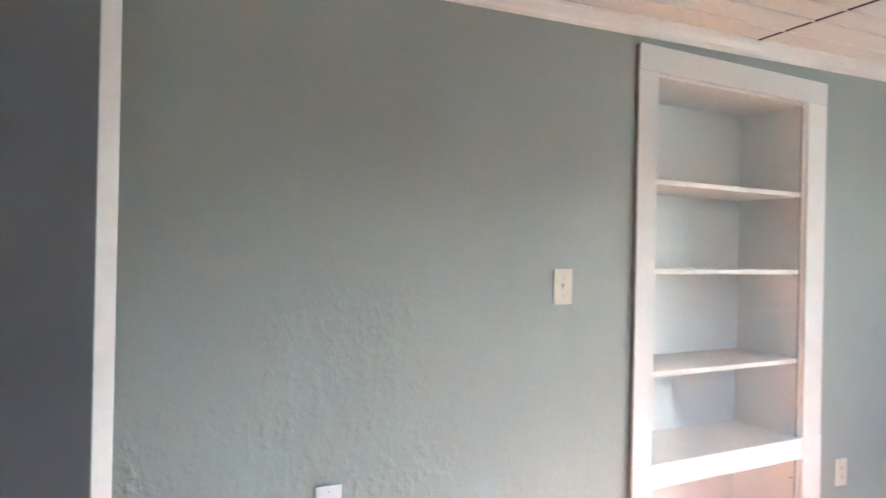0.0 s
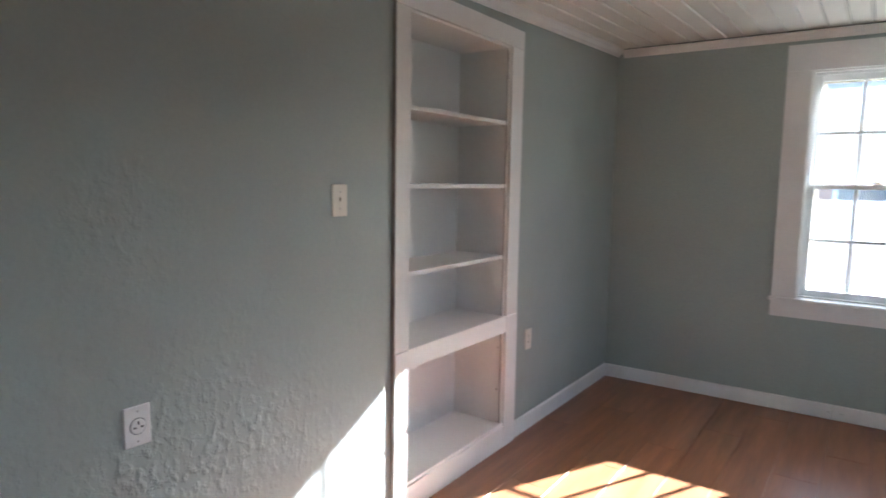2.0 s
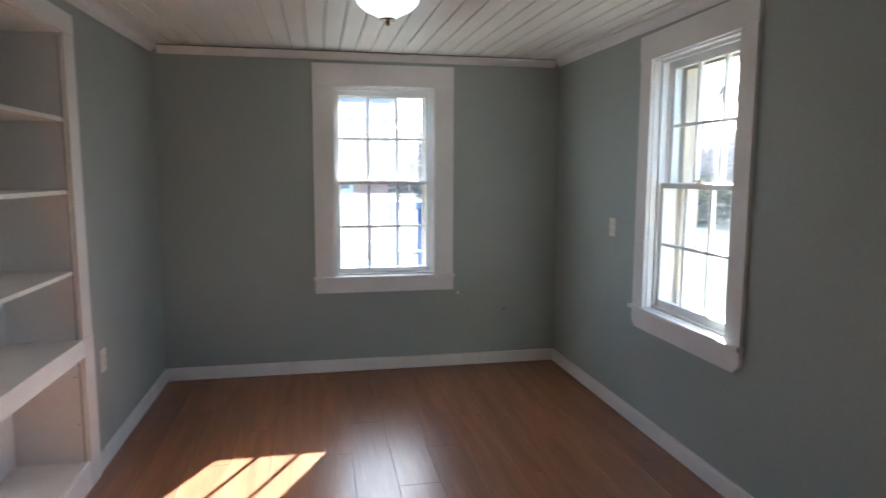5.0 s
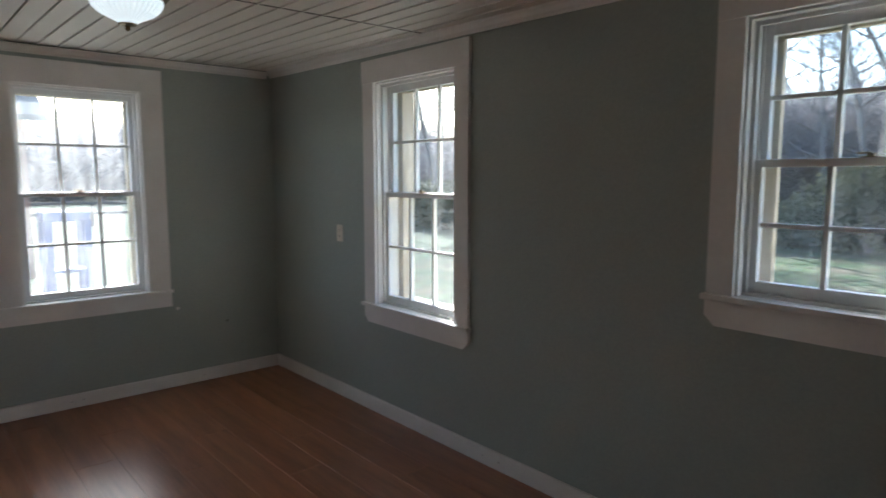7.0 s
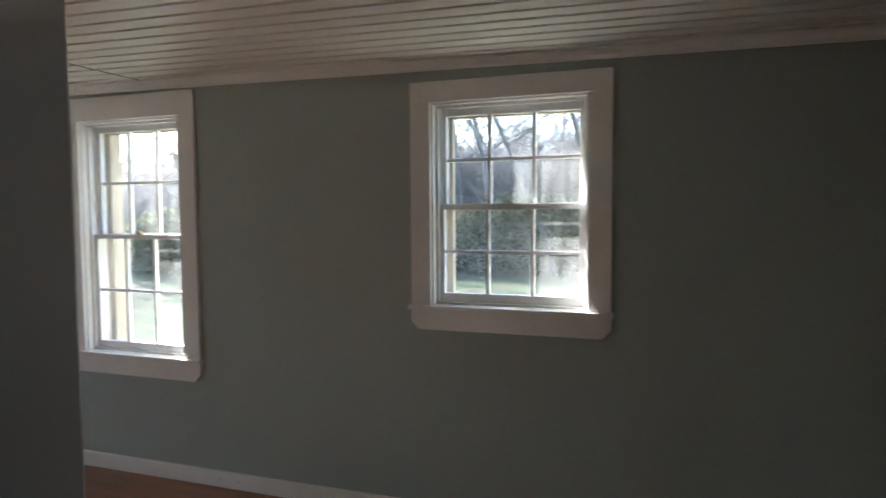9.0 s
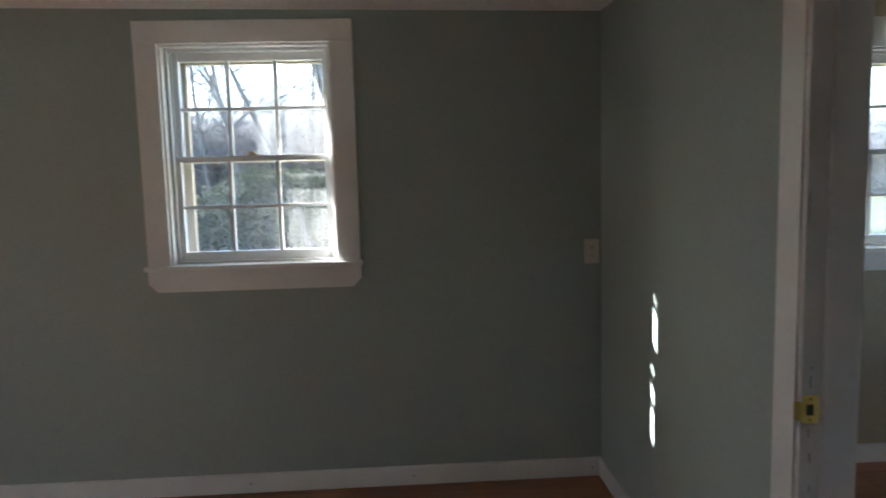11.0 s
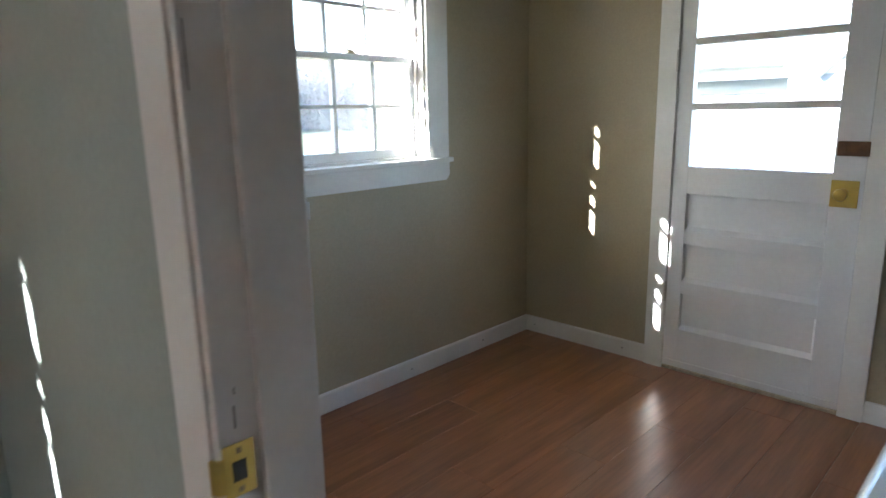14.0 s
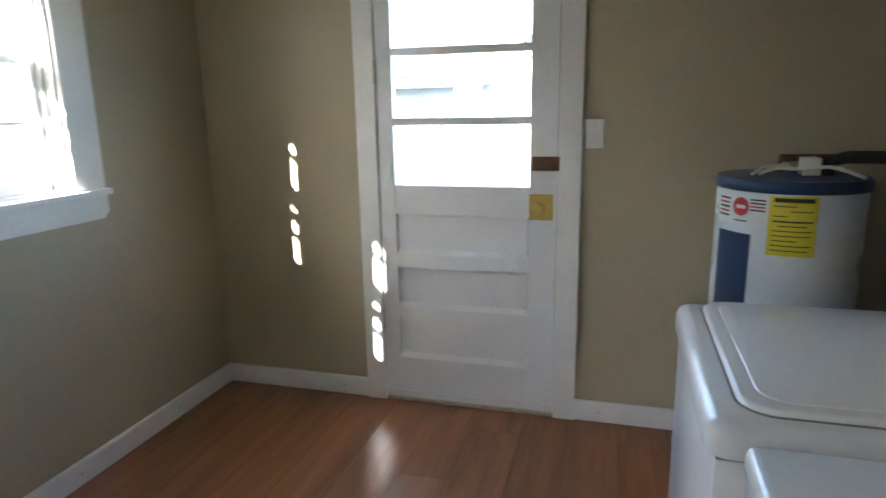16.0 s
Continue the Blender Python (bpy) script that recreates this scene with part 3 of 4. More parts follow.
window("window_3", "short white double-hung window over the lawn", on_south, [W3], (-0.205, 0.765, 0.990, 2.207), 1.600, 0.04)
window("window_4", "double white window with a mullion in the laundry room", on_south, [W4A, W4B], (-3.343, -1.500, 0.983, 2.185), 1.560, 0.025)


# ---- doorways and doors ----
def casing_set(name, label, place, o, width, face, zt):
    a, b, z0, z1 = o
    d = thing(name, label, "", kind="structure")
    part("casing", boxes(place(a - width, a + 0.003, *face, 0, z1), bevel=0.003), TRIM, d)
    part("casing", boxes(place(b - 0.003, b + width, *face, 0, z1), bevel=0.003), TRIM, d)
    part("head_casing", boxes(place(a - width, b + width, *face, z1, zt), bevel=0.003), TRIM, d)
    return d


pas = casing_set("doorway_1", "white cased doorway between the two rooms, door taken off", on_partition, PASS, 0.085, (-0.02, 0), 2.12)
part("casing", boxes(on_partition(PASS[0] - 0.1, PASS[0] + 0.003, 0.11, 0.13, 0, 2.035), bevel=0.003), TRIM, pas)
part("casing", boxes(on_partition(PASS[1] - 0.003, PASS[1] + 0.1, 0.11, 0.13, 0, 2.035), bevel=0.003), TRIM, pas)
part("head_casing", boxes(on_partition(PASS[0] - 0.1, PASS[1] + 0.1, 0.11, 0.13, 2.035, 2.14), bevel=0.003), TRIM, pas)
part("jamb", boxes(on_partition(PASS[0] + 0.003, PASS[0] + 0.018, -0.015, 0.125, 0, 2.02), bevel=0.003), TRIM, pas)
part("jamb", boxes(on_partition(PASS[1] - 0.018, PASS[1] - 0.003, -0.015, 0.125, 0, 2.02), bevel=0.003), TRIM, pas)
part("jamb", boxes(on_partition(PASS[0] + 0.018, PASS[1] - 0.018, -0.015, 0.125, 2.005, 2.02), bevel=0.003), TRIM, pas)
part("door_stop", boxes(on_partition(PASS[0] + 0.018, PASS[0] + 0.030, 0.035, 0.118, 0, 2.005), bevel=0.004), TRIM, pas)
part("door_stop", boxes(on_partition(PASS[1] - 0.030, PASS[1] - 0.018, 0.035, 0.118, 0, 2.005), bevel=0.004), TRIM, pas)
bm = boxes(on_partition(PASS[0] + 0.018, PASS[0] + 0.0205, -0.012, 0.028, 0.872, 0.94), bevel=0.001)
for k in range(5):                                     # the lip curls round the jamb's edge
    c, d = math.cos(radians(18 * k)), math.sin(radians(18 * k))
    box(bm, *on_partition(PASS[0] + 0.0205 - 0.014 * (1 - c) - 0.003, PASS[0] + 0.0205 - 0.014 * (1 - c), -0.013 - 0.012 * d, -0.007 - 0.012 * d, 0.880, 0.925), bevel=0.0008)
plate = part("strike_plate", bm, BRASS, pas, "worn brass strike plate")
part("latch_hole", boxes(on_partition(PASS[0] + 0.0205, PASS[0] + 0.0212, -0.002, 0.016, 0.892, 0.918), bevel=0.0002), SLOT, plate)
for z in (0.881, 0.931):
    part("screw", boxes(on_partition(PASS[0] + 0.0205, PASS[0] + 0.0216, 0.004, 0.011, z - 0.0035, z + 0.0035), bevel=0.0005), BRONZE, plate)

for d0, w, z0, z1 in ((0.006, 0.003, 0.958, 0.986), (0.009, 0.002, 1.000, 1.008), (0.005, 0.003, 0.838, 0.860), (0.009, 0.0035, 0.776, 0.800), (0.011, 0.002, 0.704, 0.722), (-0.008, 0.0015, 1.34, 1.41), (-0.010, 0.0015, 0.60, 0.64)):
    part("paint_chip", boxes(on_partition(PASS[0] + 0.0172, PASS[0] + 0.0184, d0, d0 + w, z0, z1)), CHIP, pas, "grey wood showing through chipped paint")

hall = casing_set("doorway_2", "white cased doorway to the hall", on_north, HALL, 0.095, (-0.02, 0), 2.115)
part("jamb", boxes(on_north(HALL[0] + 0.003, HALL[0] + 0.018, -0.015, 0.12, 0, 2.02), on_north(HALL[1] - 0.018, HALL[1] - 0.003, -0.015, 0.12, 0, 2.02), on_north(HALL[0] + 0.018, HALL[1] - 0.018, -0.015, 0.12, 2.005, 2.02)), TRIM, hall)

# the grey door stands open into the room, hinged at the hall doorway
leaf = thing("interior_door", "dark grey painted door with a white edge, standing open", "door", HALL[1] - 0.01, N - 0.03, 0.012)
LEAFW = 0.695
part("leaf", boxes((0, LEAFW - 0.004, -0.017, 0.017, 0, 1.99), bevel=0.002), GREYDOOR, leaf)
part("edge", boxes((LEAFW - 0.004, LEAFW, -0.0175, 0.0175, 0, 1.99), bevel=0.001), TRIM, leaf, "white painted door edge")
part("latch_face", boxes((LEAFW, LEAFW + 0.0015, -0.011, 0.011, 0.88, 0.94)), BRASS, leaf)
for z in (0.2, 1.0, 1.75):
    part("hinge", boxes((-0.012, 0.004, -0.024, -0.014, z, z + 0.09), bevel=0.002), BRASS, leaf)
leaf.rotation_euler = (0, 0, math.atan2(1.485 - (N - 0.03), 0.250 - (HALL[1] - 0.01)))

# back door
bd = casing_set("doorway_3", "white cased back doorway with a worn sill", on_west, BACK, 0.092, (-0.02, 0), 2.13)
a, b, _, z1 = BACK
part("jamb", boxes(on_west(a + 0.003, a + 0.004, -0.01, 0.2, 0, z1), on_west(b - 0.004, b - 0.003, -0.01, 0.2, 0, z1), on_west(a, b, 0.07, 0.2, z1 - 0.015, z1)), TRIM, bd)
part("door_stop", boxes(on_west(a + 0.004, a + 0.035, 0.036, 0.11, 0.016, z1 - 0.015), on_west(b - 0.035, b - 0.004, 0.036, 0.11, 0.016, z1 - 0.015)), TRIM, bd)
part("threshold", boxes(on_west(a + 0.004, b - 0.004, -0.012, 0.2, 0.0, 0.016), bevel=0.004), OLDWOOD, bd, "worn cream wooden threshold")
door = thing("back_door", "white panelled back door with three stacked glass panes", "door", W + 0.006, -0.045, 0.0)
A, B = 0.031, 0.821


def leafbox(u0, u1, z0, z1, d0=0.0, d1=0.040):
    return (-d1, -d0, u0, u1, z0, z1)


def panel_moulding(u0, u1, z0, z1, depth, w):
    """A sloped moulding that runs round a sunk panel."""
    bm = bmesh.new()
    outer = [bm.verts.new((-0.002, u, z)) for u, z in ((u0, z0), (u1, z0), (u1, z1), (u0, z1))]
    inner = [bm.verts.new((-depth + 0.001, u, z)) for u, z in ((u0 + w * 0.15, z0 + w), (u1 - w * 0.6, z0 + w), (u1 - w * 0.6, z1 - w * 0.1), (u0 + w * 0.15, z1 - w * 0.1))]
    back = [bm.verts.new((-depth - 0.004, v.co.y, v.co.z)) for v in outer]
    for i in range(4):
        k = (i + 1) % 4
        bm.faces.new((outer[i], outer[k], inner[k], inner[i]))
        bm.faces.new((outer[i], outer[k], back[k], back[i]))
        bm.faces.new((inner[i], inner[k], back[k], back[i]))
    return bm


ga, gb = 0.103, 0.706
part("stile", boxes(leafbox(A, ga, 0.022, 2.03), bevel=0.002), DOORW, door)
part("stile", boxes(leafbox(gb, B, 0.022, 2.03), bevel=0.002), DOORW, door)
for z0, z1 in ((0.022, 0.222), (0.408, 0.472), (0.660, 0.727), (0.909, 1.040), (1.302, 1.334), (1.594, 1.626), (1.890, 2.03)):
    part("rail", boxes(leafbox(ga, gb, z0, z1), bevel=0.002), DOORW, door)
for z0, z1 in ((0.222, 0.408), (0.472, 0.660), (0.727, 0.909)):
    part("panel", boxes(leafbox(ga - 0.004, gb + 0.004, z0 - 0.004, z1 + 0.004, 0.023, 0.032)), DOORW, door)
    part("panel_moulding", panel_moulding(ga, gb, z0, z1, 0.023, 0.020), DOORW, door)
for z0, z1 in ((1.040, 1.302), (1.334, 1.594), (1.626, 1.890)):
    g = part("pane", boxes(leafbox(ga - 0.003, gb + 0.003, z0 - 0.003, z1 + 0.003, 0.018, 0.022)), CLEAN, door)
    g.visible_shadow = False
kp = part("knob_plate", boxes(leafbox(0.706, 0.806, 0.902, 1.012, -0.004, 0.0), bevel=0.0015), BRASS, door, "square worn brass knob plate")
bm = lathe([(0.024, 0.0), (0.024, 0.004), (0.011, 0.008), (0.011, 0.024), (0.022, 0.032), (0.026, 0.042), (0.023, 0.052), (0.010, 0.057)], steps=24)
bmesh.ops.transform(bm, matrix=Matrix.Translation((0.004, 0.750, 0.957)) @ Euler((0, radians(90), 0)).to_matrix().to_4x4(), verts=bm.verts)
smooth(part("knob", bm, BRASS, kp, "round brass knob"))
part("slide_latch", boxes(leafbox(0.716, 0.830, 1.112, 1.170, -0.016, 0.0), leafbox(0.73, 0.75, 1.125, 1.157, -0.020, -0.016), leafbox(0.80, 0.818, 1.125, 1.157, -0.020, -0.016), bevel=0.002), BROWN, door, "rusty brown slide latch")
for z in (0.36, 1.48):
    bm = lathe([(0.007, z), (0.007, z + 0.10)], 0.010, A - 0.004, 12)
    part("hinge", bm, STEEL, door, "painted steel hinge")
part("kick_strip", boxes(leafbox(A, B, 0.022, 0.055, -0.006, 0.0), bevel=0.002), DOORW, door)


# ---- switches and outlets ----
def wall_plate(place, u, z, w, h, mat, name, label, kind_of):
    t = thing(name, label, "outlet" if "outlet" in name else "light switch")
    part("plate", boxes(place(u - w / 2, u + w / 2, -0.007, 0, z - h / 2, z + h / 2), bevel=0.003), mat, t)
    if kind_of == "duplex":
        for dz in (-0.0195, 0.0195):
            r = part("receptacle", boxes(place(u - 0.017, u + 0.017, -0.009, -0.007, z + dz - 0.013, z + dz + 0.013), bevel=0.0015), mat, t)
            for du, hh in ((-0.007, 0.0045), (0.007, 0.0035)):
                part("slot", boxes(place(u + du - 0.0012, u + du + 0.0012, -0.0098, -0.009, z + dz - hh + 0.003, z + dz + hh + 0.003)), SLOT, r)
            part("slot", boxes(place(u - 0.0025, u + 0.0025, -0.0098, -0.009, z + dz - 0.010, z + dz - 0.0055)), SLOT, r)
    elif kind_of == "round":
        bm = lathe([(0.021, 0), (0.021, 0.003), (0.019, 0.004)], steps=28)
        p0 = place(u, u, -0.007, -0.007, z, z)
        bmesh.ops.transform(bm, matrix=Matrix.Translation((p0[0], p0[2], p0[4])) @ Euler((radians(90), 0, 0)).to_matrix().to_4x4(), verts=bm.verts)
        r = part("receptacle", bm, mat, t)
        for du, dz, w2, h2 in ((-0.010, -0.002, 0.007, 0.0022), (0.010, -0.002, 0.007, 0.0022), (0, 0.010, 0.004, 0.004)):
            part("slot", boxes(place(u + du - w2 / 2, u + du + w2 / 2, -0.0122, -0.011, z + dz - h2, z + dz + h2)), SLOT, r)
        ring = lathe([(0.0235, 0), (0.0235, 0.0006), (0.0205, 0.0006)], steps=28)
        bmesh.ops.transform(ring, matrix=Matrix.Translation((p0[0], p0[2], p0[4])) @ Euler((radians(90), 0, 0)).to_matrix().to_4x4(), verts=ring.verts)
        part("ring_groove", ring, GREYP, t)
    else:
        part("toggle", boxes(place(u - 0.005, u + 0.005, -0.016, -0.007, z - 0.004, z + 0.011), bevel=0.002), mat, t)
        part("toggle_slot", boxes(place(u - 0.0065, u + 0.0065, -0.0078, -0.007, z - 0.013, z + 0.013)), mat, t)
    for dz in ((-0.03, 0.03) if kind_of == "toggle" else (-0.042, 0.042) if kind_of == "round" else (0.0,)):
        part("screw", boxes(place(u - 0.0025, u + 0.0025, -0.0092, -0.007, z + dz - 0.0025, z + dz + 0.0025), bevel=0.0005), STEEL, t)
    return t


wall_plate(on_north, 1.553, 1.362, 0.074, 0.116, IVORY, "light_switch", "ivory toggle light switch on rough plaster", "toggle")
wall_plate(on_north, 0.778, 0.770, 0.074, 0.112, WHITEP, "outlet", "white round heavy-duty outlet on rough plaster", "round")
wall_plate(on_north, 3.085, 0.540, 0.072, 0.118, IVORY, "outlet", "white duplex outlet beside the bookcase", "duplex")
wall_plate(on_south, 3.385, 1.165, 0.072, 0.116, IVORY, "outlet", "ivory duplex outlet beside a window", "duplex")
wall_plate(on_south, -1.302, 1.119, 0.072, 0.116, IVORY, "outlet", "ivory duplex outlet near the corner", "duplex")
wall_plate(on_west, 0.922, 1.262, 0.074, 0.116, WHITEP, "light_switch", "white toggle light switch beside the back door", "toggle")

# surface box and its conduit under the laundry window
sb = thing("surface_outlet", "white surface-mounted outlet box with conduit under the sill", "outlet", -2.43, S, 0.93)
part("box", boxes((-0.058, 0.058, 0.0, 0.045, -0.036, 0.036), bevel=0.004), WHITEP, sb)
for dx in (-0.022, 0.022):
    r = part("receptacle", boxes((dx - 0.016, dx + 0.016, 0.045, 0.047, -0.015, 0.015), bevel=0.001), WHITEP, sb)
    for dz in (-0.006, 0.006):
        part("slot", boxes((dx - 0.005, dx + 0.005, 0.047, 0.0478, dz - 0.0012, dz + 0.0012)), SLOT, r)
part("conduit", tube([(0.056, 0.018, 0.0), (0.3, 0.016, 0.001), (0.95, 0.016, 0.0)], 0.009, 10), IVORY, sb)

# small marks on the east wall
for y, z, mat, r in ((-0.10, 0.585, PAPER, 0.012), (-0.47, 0.44, SLOT, 0.007)):
    bm = lathe([(r, 0), (r * 0.7, 0.004), (r * 0.2, 0.005)], steps=12)
    bmesh.ops.transform(bm, matrix=Matrix.Translation((E, y, z)) @ Euler((0, radians(-90), 0)).to_matrix().to_4x4(), verts=bm.verts)
    tagged(part("wall_plug", bm, mat), "small plugged hole in the grey wall", "wall plug")

# ---- built-in bookcase ----
bc = thing("built_in_bookcase", "white painted built-in bookcase with empty shelves", "bookcase", 1.945, N, 0)
WB, DB = NICHE[1] - NICHE[0], 0.30
part("back_panel", boxes((0, WB, DB, DB + 0.015, 0.10, 2.14)), SHELF, bc)
for x0, x1 in ((0.0, 0.016), (WB - 0.016, WB)):
    part("side_panel", boxes((x0, x1, 0.001, DB, 0.125, 2.11)), SHELF, bc)
part("top_panel", boxes((0, WB, 0.001, DB, 2.11, 2.125)), SHELF, bc)
part("bottom_panel", boxes((0, WB, -0.012, DB, 0.117, 0.135), bevel=0.002), SHELF, bc)
for z in (1.735, 1.412, 1.042):
    part("shelf", boxes((0.017, WB - 0.017, 0.004, DB - 0.001, z - 0.009, z + 0.010), bevel=0.002), SHELF, bc)
part("shelf", boxes((0.017, WB - 0.017, 0.0, DB - 0.001, 0.708, 0.726), bevel=0.002), SHELF, bc, "thick middle shelf")
FT = -0.018
part("frame_stile", boxes((-0.087, 0.003, FT, 0, 0.725, 2.118), bevel=0.003), SHELF, bc)
part("frame_stile", boxes((-0.087, 0.003, FT - 0.003, 0, 0.0, 0.724), bevel=0.003), SHELF, bc)
part("frame_stile", boxes((WB - 0.003, WB + 0.116, FT, 0, 0.725, 2.118), bevel=0.003), SHELF, bc)
part("frame_stile", boxes((WB - 0.003, WB + 0.116, FT - 0.003, 0, 0.0, 0.724), bevel=0.003), SHELF, bc)
part("frame_head", boxes((-0.087, WB + 0.116, FT - 0.001, 0, 2.119, 2.212), bevel=0.003), SHELF, bc)
part("frame_rail", boxes((0.003, WB - 0.003, FT - 0.001, 0, 0.640, 0.727), bevel=0.003), SHELF, bc)
part("frame_foot", boxes((0.003, WB - 0.003, FT - 0.001, 0, 0.0, 0.118), bevel=0.003), SHELF, bc)

part("open_joint", boxes((-0.0905, -0.0865, FT + 0.006, 0.001, 0.0, 2.205)), CHIP, bc, "open grey joint against the plaster")
part("open_joint", boxes((WB - 0.0195, WB - 0.0165, 0.002, 0.006, 0.135, 2.10)), CHIP, bc, "thin open joint beside the shelves")
for z in (1.722, 1.399, 1.029, 0.55, 0.32):
    part("nail", boxes((WB - 0.0172, WB - 0.0158, 0.020, 0.026, z - 0.003, z + 0.003)), BROWN, bc, "rusty nail head")

# ---- ceiling lamp ----
lamp = thing("ceiling_light", "ribbed frosted glass ceiling light with antique brass trim, lit", "ceiling light", 2.555, 0.632, H - 0.045)
smooth(part("canopy", lathe([(0.160, 0.0), (0.176, -0.006), (0.178, -0.012), (0.168, -0.017), (0.170, -0.024), (0.160, -0.030), (0.161, -0.037), (0.150, -0.043), (0.140, -0.046)], steps=56), BRONZE, lamp, "stepped antique brass canopy"), 25)
bm = lathe([(0.128, -0.0440), (0.139, -0.0480), (0.141, -0.0580), (0.131, -0.0820), (0.106, -0.1060), (0.070, -0.1240), (0.048, -0.1344), (0.034, -0.1456)], steps=72)
for v in bm.verts:
    ang = math.atan2(v.co.y, v.co.x)
    k = 1 + 0.022 * (1 if round(ang / (2 * math.pi) * 72) % 2 else -1)
    v.co.x, v.co.y = v.co.x * k, v.co.y * k
part("bowl", bm, BOWL, lamp, "lit ribbed glass bowl")
smooth(part("finial", lathe([(0.036, -0.1456), (0.034, -0.1520), (0.012, -0.1552), (0.008, -0.1616), (0.011, -0.1680), (0.004, -0.1752)], steps=24), BRONZE, lamp))

# ---- laundry machines ----
def rounded_slab(x0, x1, y0, y1, z0, z1, r, edge):
    """A slab with round corners in plan and soft upper edges."""
    bm = bmesh.new()
    plan = []
    for cx, cy, a0 in ((x1 - r, y1 - r, 0), (x0 + r, y1 - r, 90), (x0 + r, y0 + r, 180), (x1 - r, y0 + r, 270)):
        plan += [(cx, cy, radians(a0 + 90 * i / 6)) for i in range(7)]
    rings = []
    for inset, z in ((0, z0), (0, z1 - edge), (edge * 0.3, z1 - edge * 0.3), (edge, z1)):
        rings.append([bm.verts.new((cx + (r - inset) * math.cos(a), cy + (r - inset) * math.sin(a), z)) for cx, cy, a in plan])
    n = len(plan)
    for p, q in zip(rings, rings[1:]):
        for i in range(n):
            bm.faces.new((p[i], p[(i + 1) % n], q[(i + 1) % n], q[i]))
    bm.faces.new(rings[0])
    bm.faces.new(rings[-1])
    return bm


wm = thing("washing_machine", "white top-loading washing machine with a closed lid", "washing machine", -2.595, 1.180, 0)
smooth(part("cabinet", boxes((-0.305, 0.305, 0.0, 0.66, 0.03, 0.862), bevel=0.012), ENAMEL, wm))
smooth(part("top", rounded_slab(-0.310, 0.310, -0.012, 0.665, 0.866, 0.918, 0.035, 0.022), ENAMEL, wm), 60)
part("top_seam", boxes((-0.302, 0.302, 0.003, 0.655, 0.860, 0.868)), GREYP, wm)
smooth(part("lid", rounded_slab(-0.292, 0.262, 0.040, 0.50, 0.914, 0.929, 0.055, 0.008), ENAMEL, wm), 60)
smooth(part("lid_panel", rounded_slab(-0.280, 0.236, 0.070, 0.475, 0.927, 0.9315, 0.05, 0.004), ENAMEL, wm), 60)
# no groove is cut; a grey rim under the lid paints its shadow
part("lid_shade_ring", rounded_slab(-0.297, 0.267, 0.035, 0.505, 0.914, 0.9192, 0.058, 0.001), GREYP, wm, "grey ring round the lid, standing for the groove's shade")
part("console", boxes((-0.300, 0.300, 0.54, 0.655, 0.917, 1.06), bevel=0.015), ENAMEL, wm)
for x in (-0.27, 0.27):
    for y in (0.05, 0.61):
        part("foot", lathe([(0.02, 0.0), (0.02, 0.031)], x, y, 12), GREYP, wm)

dr = thing("clothes_dryer", "white clothes dryer beside the washing machine", "dryer", -1.925, 1.220, 0)
smooth(part("cabinet", boxes((-0.345, 0.335, 0.0, 0.66, 0.03, 0.872), bevel=0.010), ENAMEL, dr))
smooth(part("top", rounded_slab(-0.347, 0.337, -0.006, 0.665, 0.874, 0.905, 0.02, 0.012), ENAMEL, dr), 60)
part("top_seam", boxes((-0.340, 0.330, 0.003, 0.655, 0.868, 0.876)), GREYP, dr)
dd = part("door", boxes((-0.27, 0.22, -0.022, 0.0, 0.25, 0.80), bevel=0.010), ENAMEL, dr)
part("handle", boxes((0.15, 0.19, -0.030, -0.022, 0.50, 0.60), bevel=0.004), GREYP, dd)
part("console", boxes((-0.335, 0.325, 0.54, 0.655, 0.904, 1.05), bevel=0.015), ENAMEL, dr)
for x in (-0.30, 0.29):
    for y in (0.05, 0.61):
        part("foot", lathe([(0.02, 0.0), (0.02, 0.031)], x, y, 12), GREYP, dr)

# ---- water heater ----
HX, HY, HR, HT = -3.724, 1.581, 0.226, 1.135
wh = thing("water_heater", "short white water heater with a navy rim and paper labels", "water heater", HX, HY, 0)
smooth(part("tank", lathe([(HR - 0.01, 0.05), (HR, 0.06), (HR, HT - 0.04)], steps=64), TANK, wh), 40)
smooth(part("rim", lathe([(HR + 0.006, HT - 0.038), (HR + 0.009, HT - 0.034), (HR + 0.009, HT - 0.012), (HR + 0.002, HT), (0.03, HT + 0.004)], steps=64), NAVY, wh, "navy plastic top cap"), 40)
smooth(part("base", lathe([(HR + 0.004, 0.0), (HR + 0.004, 0.05)], steps=64), NAVY, wh))
FACE = math.atan2(-0.47, 0.88) + radians(13)          # side turned to the doorway


def wrap(a0, a1, z0, z1, lift=0.002):
    """A sheet bent round the tank, from angle a0 to a1 in degrees off its face."""
    bm = bmesh.new()
    n = max(2, int(abs(a1 - a0) / 4) + 1)
    inner, outer = [], []
    for i in range(n + 1):
        t = FACE + radians(a0 + (a1 - a0) * i / n)
        c, s = math.cos(t), math.sin(t)
        inner.append([bm.verts.new(((HR + 0.0003) * c, (HR + 0.0003) * s, z)) for z in (z0, z1)])
        outer.append([bm.verts.new(((HR + lift) * c, (HR + lift) * s, z)) for z in (z0, z1)])
    for i in range(n):
        bm.faces.new((outer[i][0], outer[i + 1][0], outer[i + 1][1], outer[i][1]))
        for k in (0, 1):
            bm.faces.new((inner[i][k], inner[i + 1][k], outer[i + 1][k], outer[i][k]))
    for i in (0, n):
        bm.faces.new((inner[i][0], inner[i][1], outer[i][1], outer[i][0]))
    return bm


